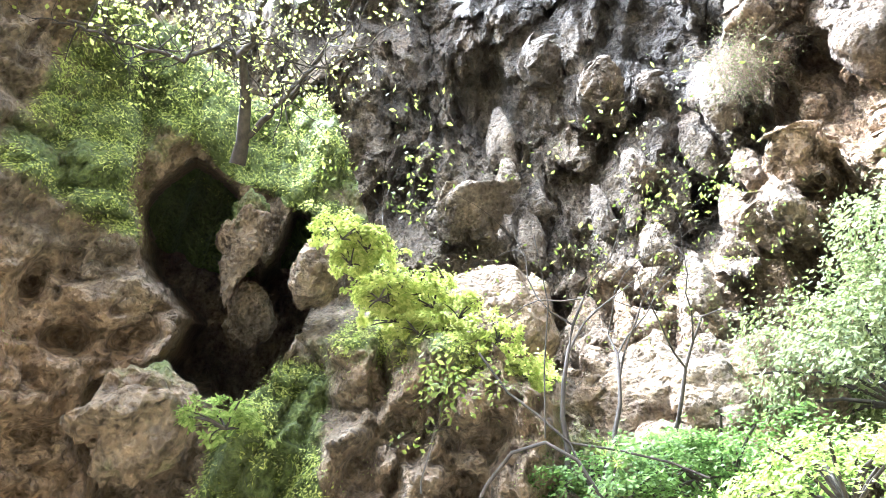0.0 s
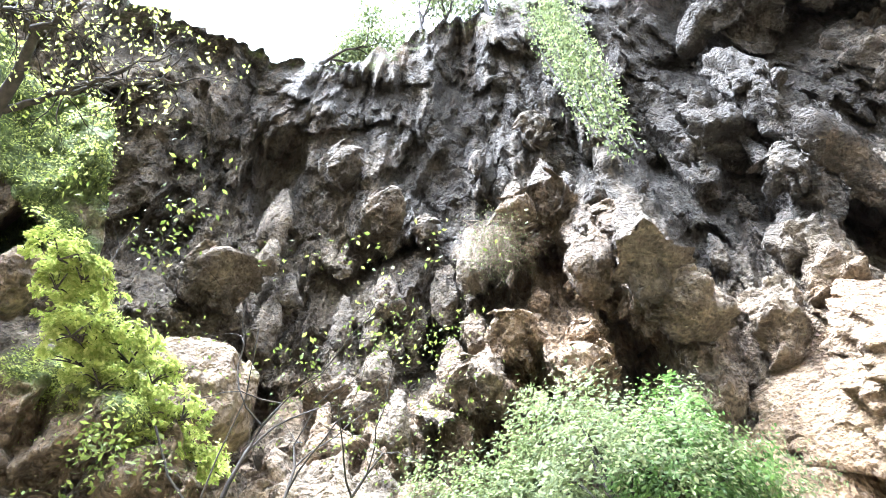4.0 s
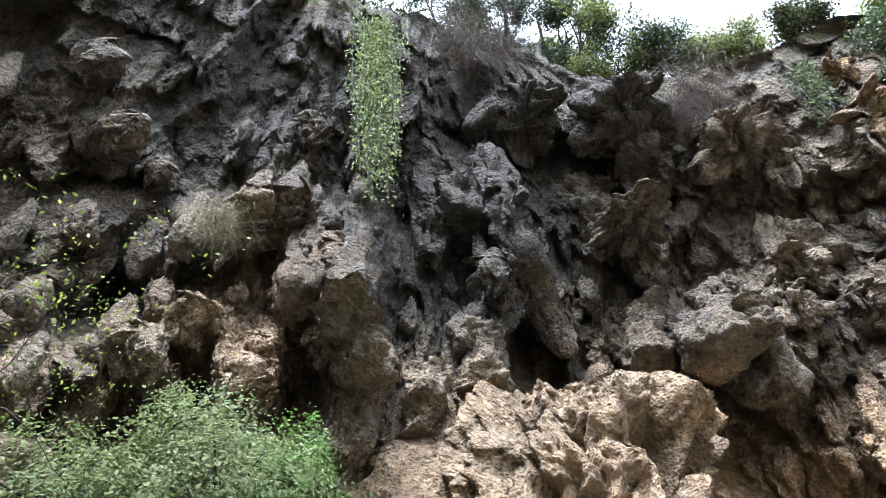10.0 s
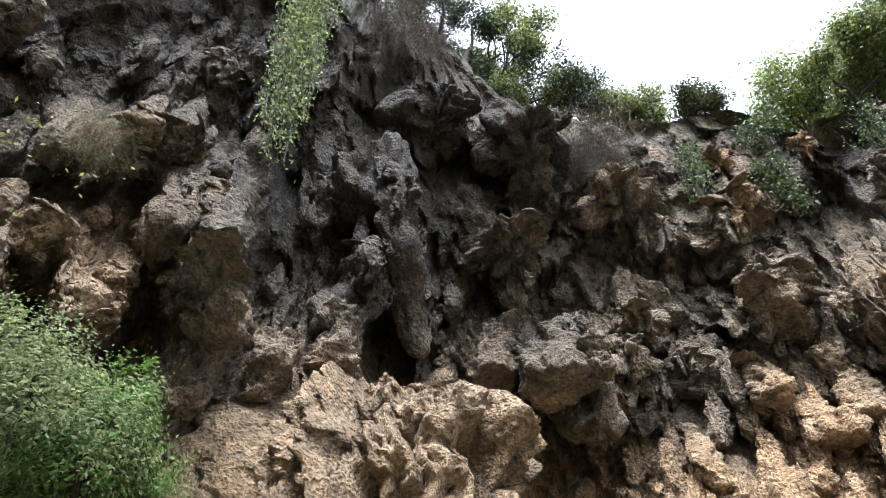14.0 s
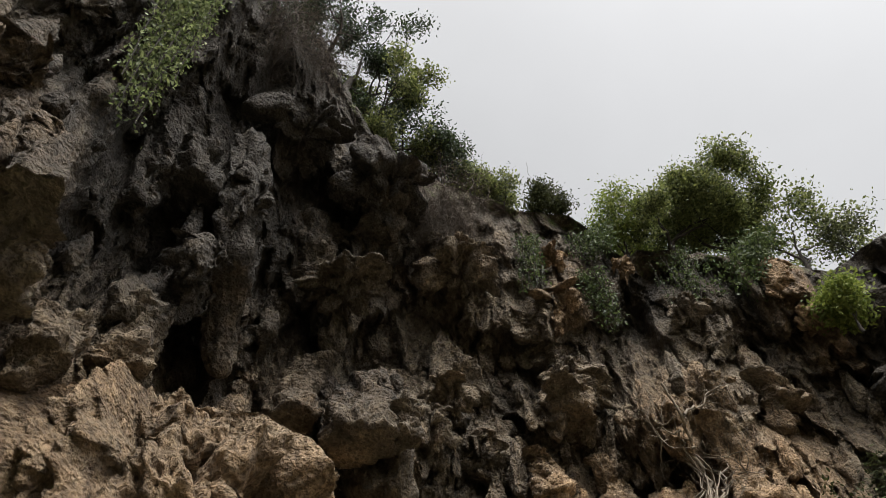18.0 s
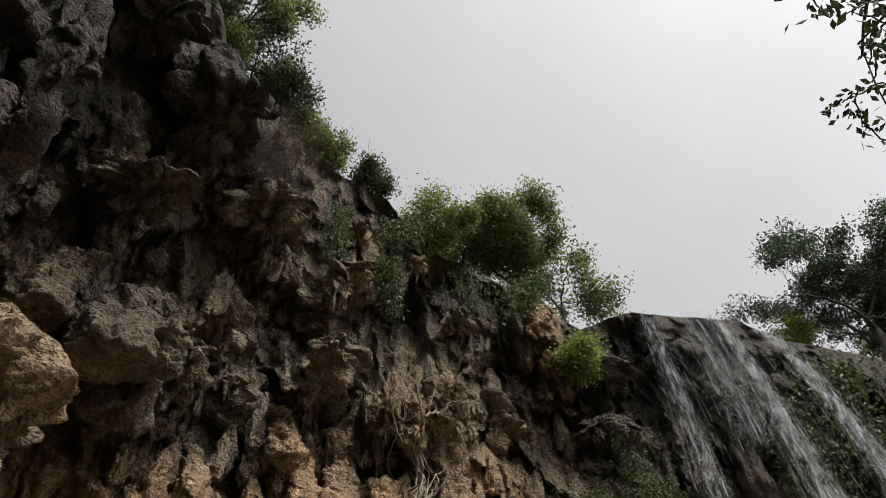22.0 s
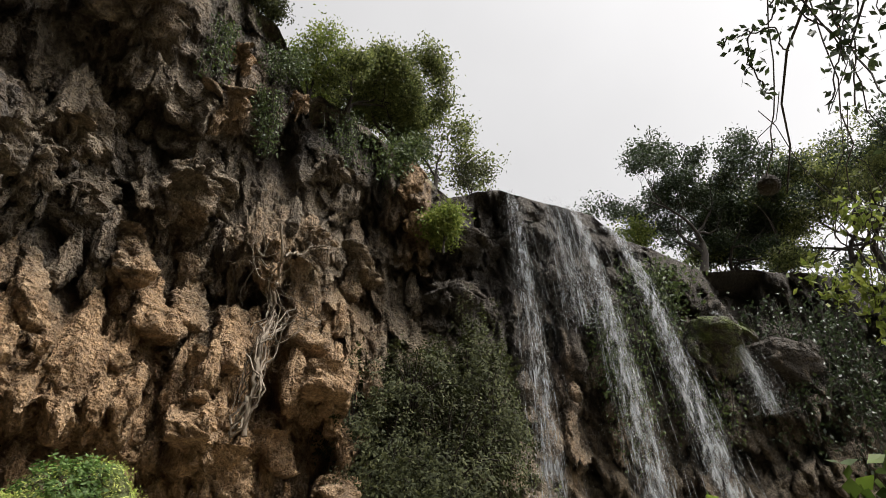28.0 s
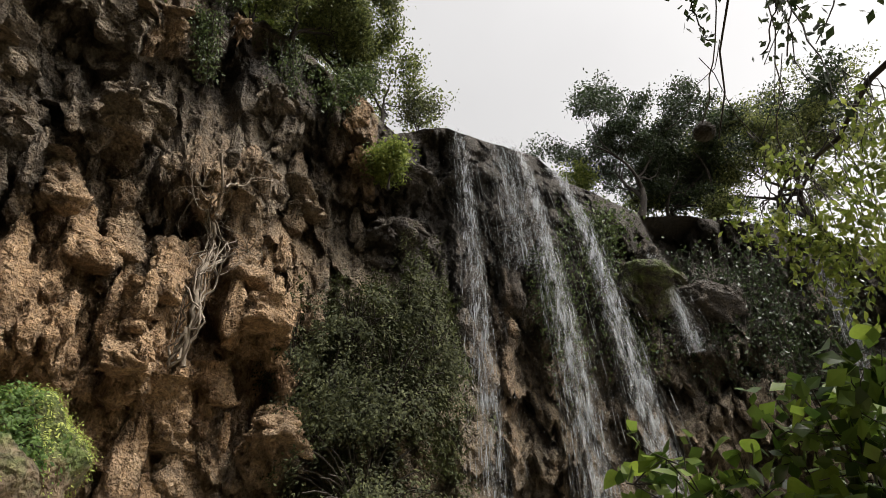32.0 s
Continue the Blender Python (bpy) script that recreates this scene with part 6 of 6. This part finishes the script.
    # long bare twigs that carry the nests
    for yaw, up, far, nyaw, nup in ((-84.5, 57, 5.2, -76.3, 43.3), (-90, 58, 5.2, -83.1, 38.5)):
        a = off(yaw, up, far)
        bough(trail(top, a, -0.3), 0.022)
        line = trail(a, off(nyaw, nup, 5.5), 0.25, 9)
        twigs.append([(q + rng.normal(size=3) * 0.02, 0.006) for q in line])
        twigs.append([(q + rng.normal(size=3) * 0.05, 0.004) for q in trail(line[4], off(nyaw - 4, nup - 6, 5.3), 0.1)])
        twigs.append([(q + rng.normal(size=3) * 0.05, 0.004) for q in trail(line[3], off(nyaw + 3, nup + 1, 5.3), 0.1)])
    # sprays of yellow-green leaves on a lower bough, made sunlit by a lighter colour
    low = [off(-124, 40, 4.6), off(-114, 48, 4.3), off(-106, 48, 4.2), off(-100, 45, 4.2), off(-94, 43, 4.3), off(-89, 40, 4.4), off(-84.5, 38, 4.6)]
    low = bough(low, 0.03)
    bough([trunk[3][0], low[0], low[1]], 0.05)
    for yaw, up, far, down in ((-82.5, 36.5, 4.4, 0.4), (-85.5, 35, 4.3, 0.65), (-89, 38, 4.2, 0.7), (-92, 41, 4.0, 0.8), (-95, 38, 4.0, 0.9), (-88, 32, 4.2, 0.5), (-80.5, 35.5, 4.6, 0.2), (-99, 39, 4, 0.9)):
        for j in range(5):
            p = np.array(off(yaw + rng.normal() * 1.8, up + rng.normal() * 2, far))
            a = min(low, key=lambda q: np.linalg.norm(q - p))
            twigs.append([(q + rng.normal(size=3) * 0.02, 0.004) for q in trail(a, p, -0.12, 7)])
            line, _ = limb(rng, p, (rng.normal() * 0.4, rng.normal() * 0.4, -1), down * rng.uniform(0.5, 1.1), 0.003, 0.25, 7, 0.4, -0.05)
            twigs.append(line)
            for q, _ in line:
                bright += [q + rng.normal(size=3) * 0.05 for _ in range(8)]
    part("bough_work", tubes("bough_work", boughs, BARK, 5), t, kind="stuff")
    part("twig_mass", tubes("twig_mass", twigs, BARK, 3), t, kind="stuff")
    # shaded and sunlit foliage of this tree is told apart by leaf colour
    part("shaded_leaves", leaf_mesh("shaded_leaves", np.array(dark), LEAF_DARK, 0.05, rng, 0.55, 0.4), t, "small oval leaves, their shade painted in as dark green", "stuff")
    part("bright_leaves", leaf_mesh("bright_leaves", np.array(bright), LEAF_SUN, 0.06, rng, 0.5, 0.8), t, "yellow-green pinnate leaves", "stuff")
    for nyaw, nup in ((-76.3, 42.3), (-83.1, 37.4)):
        nest_at = off(nyaw, nup, 5.5)
        nest = thing("weaver_nest", "dark woven weaver-bird nest hanging from a twig", "bird nest", "weaver nests", place=nest_at)
        d, f = BALLS[16]
        p = d * (1 + 0.12 * fractal(d * 9, 2, 3))[:, None] * (0.085, 0.085, 0.068)
        p[:, 2] += 0.05 * np.clip(d[:, 2], 0, 1) ** 6
        part("body", sheet("body", p + np.array(nest_at), f, NEST), nest)
        lines = []
        for j in range(60):
            a = rng.normal(size=3)
            a /= np.linalg.norm(a)
            lines.append([(np.array(nest_at) + (a + rng.normal(size=3) * 0.3 * s) * 0.085 * (1, 1, 0.8), 0.002) for s in (0, 0.5, 1.0)])
        part("loose_straw", tubes("loose_straw", lines, NEST, 3), nest, kind="stuff")


overhang()


def blade(k):
    """A broad heart-shaped leaf blade, folded along its middle rib."""
    rng = np.random.default_rng(500 + k)
    s = np.linspace(0, 1, 8)
    half = 0.055 * np.sin(np.pi * s ** 0.75) ** 0.8 * rng.uniform(0.85, 1.15)
    y = 0.13 * s
    bow = -0.03 * s ** 2 * rng.uniform(0.5, 1.6)
    v = np.concatenate([np.stack([-half, y - 0.012 * np.sin(np.pi * s), bow + 0.25 * half], 1), np.stack([0 * s, y, bow], 1), np.stack([half, y - 0.012 * np.sin(np.pi * s), bow + 0.25 * half], 1)])
    n = np.arange(24).reshape(3, 8)
    f = np.concatenate([np.stack([n[i, :-1], n[i + 1, :-1], n[i + 1, 1:], n[i, 1:]], -1) for i in (0, 1)])
    return sheet("leaf", v, f, LEAF_BLADE)


def low_branch():
    """A shrub by the path with broad leaves, low at the picture's edge."""
    rng = np.random.default_rng(151)
    root = off(-92, -12, 3.4)
    root.z = 0.1
    t = thing("broadleaf_shrub", "shrub with broad fresh green leaves beside the path", "shrub", place=root)
    lines, pts, ways = [], [], []
    for yaw, up, far in ((-59.5, 13, 3.4), (-66, 16, 3.5), (-74, 12.5, 3.4), (-79, 15, 3.4), (-83, 19.5, 3.3), (-87, 18, 3.3), (-91, 21, 3.2), (-78, 9, 3.2), (-85, 10, 3.2), (-91, 11, 3.2), (-72, 7, 3.3), (-95, 19, 3.2), (-63, 14.5, 3.4), (-70, 14, 3.4), (-76, 18, 3.4), (-80, 21.5, 3.3), (-84.5, 23.5, 3.3), (-68, 10, 3.3)):
        end = np.array(off(yaw, up, far))
        start = np.array(root)
        line = [(start + (end - start) * s + np.array([0, 0, 0.35 * math.sin(math.pi * s)]) + rng.normal(size=3) * 0.02, 0.014 * (1 - 0.75 * s)) for s in np.linspace(0, 1, 12)]
        lines.append(line)
        for q, _ in line[6:]:
            for j in range(3 if yaw < -62 else 1):
                side, _ = limb(rng, q, rng.normal(size=3) + (0, 0, 0.4), rng.uniform(0.15, 0.4), 0.005, 0.25, 4, 0.4)
                lines.append(side)
                for s, _ in side[1:]:
                    pts += [s + rng.normal(size=3) * 0.03 for _ in range(2)]
    part("branch_work", tubes("branch_work", lines, BARK, 5), t, kind="stuff")
    blades = [blade(k) for k in range(6)]
    rng.shuffle(pts)
    for j, q in enumerate(pts[:290]):
        leaf = new("leaf", blades[j % 6])
        leaf.parent = t
        leaf.matrix_local = Matrix.LocRotScale(Vector(q) - root, Euler((rng.uniform(-0.9, 0.5), rng.uniform(-0.7, 0.7), rng.uniform(0, 6.28))), Vector((1, 1, 1)) * rng.uniform(0.75, 1.3))
    part("leaves", leaf_mesh("leaves", np.array(pts[290:]), LEAF_BROAD, 0.11, rng, 0.75, 0.2), t, "broad pointed green leaves", "stuff")


LEAF_BLADE = material("broad_leaf_blades", leafy_pieces((0.035, 0.075, 0.012), (0.28, 0.38, 0.055)), 0.4)
LEAF_BROAD = material("broad_green_leaves", leafy((0.03, 0.065, 0.012), (0.2, 0.29, 0.045), 0.4, 0.4))
low_branch()


# ---- saplings with sparse yellow leaves in front of the hollow ----
def sapling(place, high, k, reach=0.08, per=2, leaf=LEAF_SUN, size=0.045, lean=(0, 0, 1), spread=1.0, trunk=0.5):
    tree("sapling", "thin sapling with sparse yellow-green leaves", "sapling", place, high, k, leaf, size, per, reach, lean, 3, BARK, 0.009, 3, "saplings on the slope", spread, trunk, rise=0.0)


sapling(off(91.7, 22, 5.0), 2.8, 161)
sapling(off(88, 21, 5.4), 2.7, 162, lean=(0.25, 0.2, 1))
sapling(off(110.8, 40, 6.0), 1.2, 163, per=1, lean=(-0.3, 0.3, 1), size=0.06, trunk=0.6)
sapling(off(84, 22, 6.0), 2.6, 164, lean=(0.4, 0.3, 1))
sapling(off(104, 22, 4.7), 0.9, 165, size=0.05)
bent = thing("bare_sapling", "leafless bent grey branches rising from the slope", "sapling", "saplings on the slope", place=off(91, 17, 4.7))
for dirs, r in ((((101, 15, 4.6), (98.5, 19.5, 4.6), (96, 22, 4.6), (93, 22.6, 4.6), (90.5, 21, 4.6), (89, 18, 4.6)), 0.022), (((98.5, 30.5, 5), (96, 27, 4.9), (93.5, 25, 4.8), (91, 22.5, 4.8), (89.5, 18, 4.7)), 0.016),
                (((91, 22.5, 4.8), (87, 21.5, 4.8), (83, 20, 4.8), (80.5, 18.5, 4.8)), 0.014), (((93, 23, 4.7), (92.2, 29, 4.8), (91, 34, 4.9), (91.4, 40, 5.0)), 0.01)):
    part("branch", tubes("branch", [[(np.array(off(*d)), 0.6 * r) for d in dirs]], BARK, 5), bent)
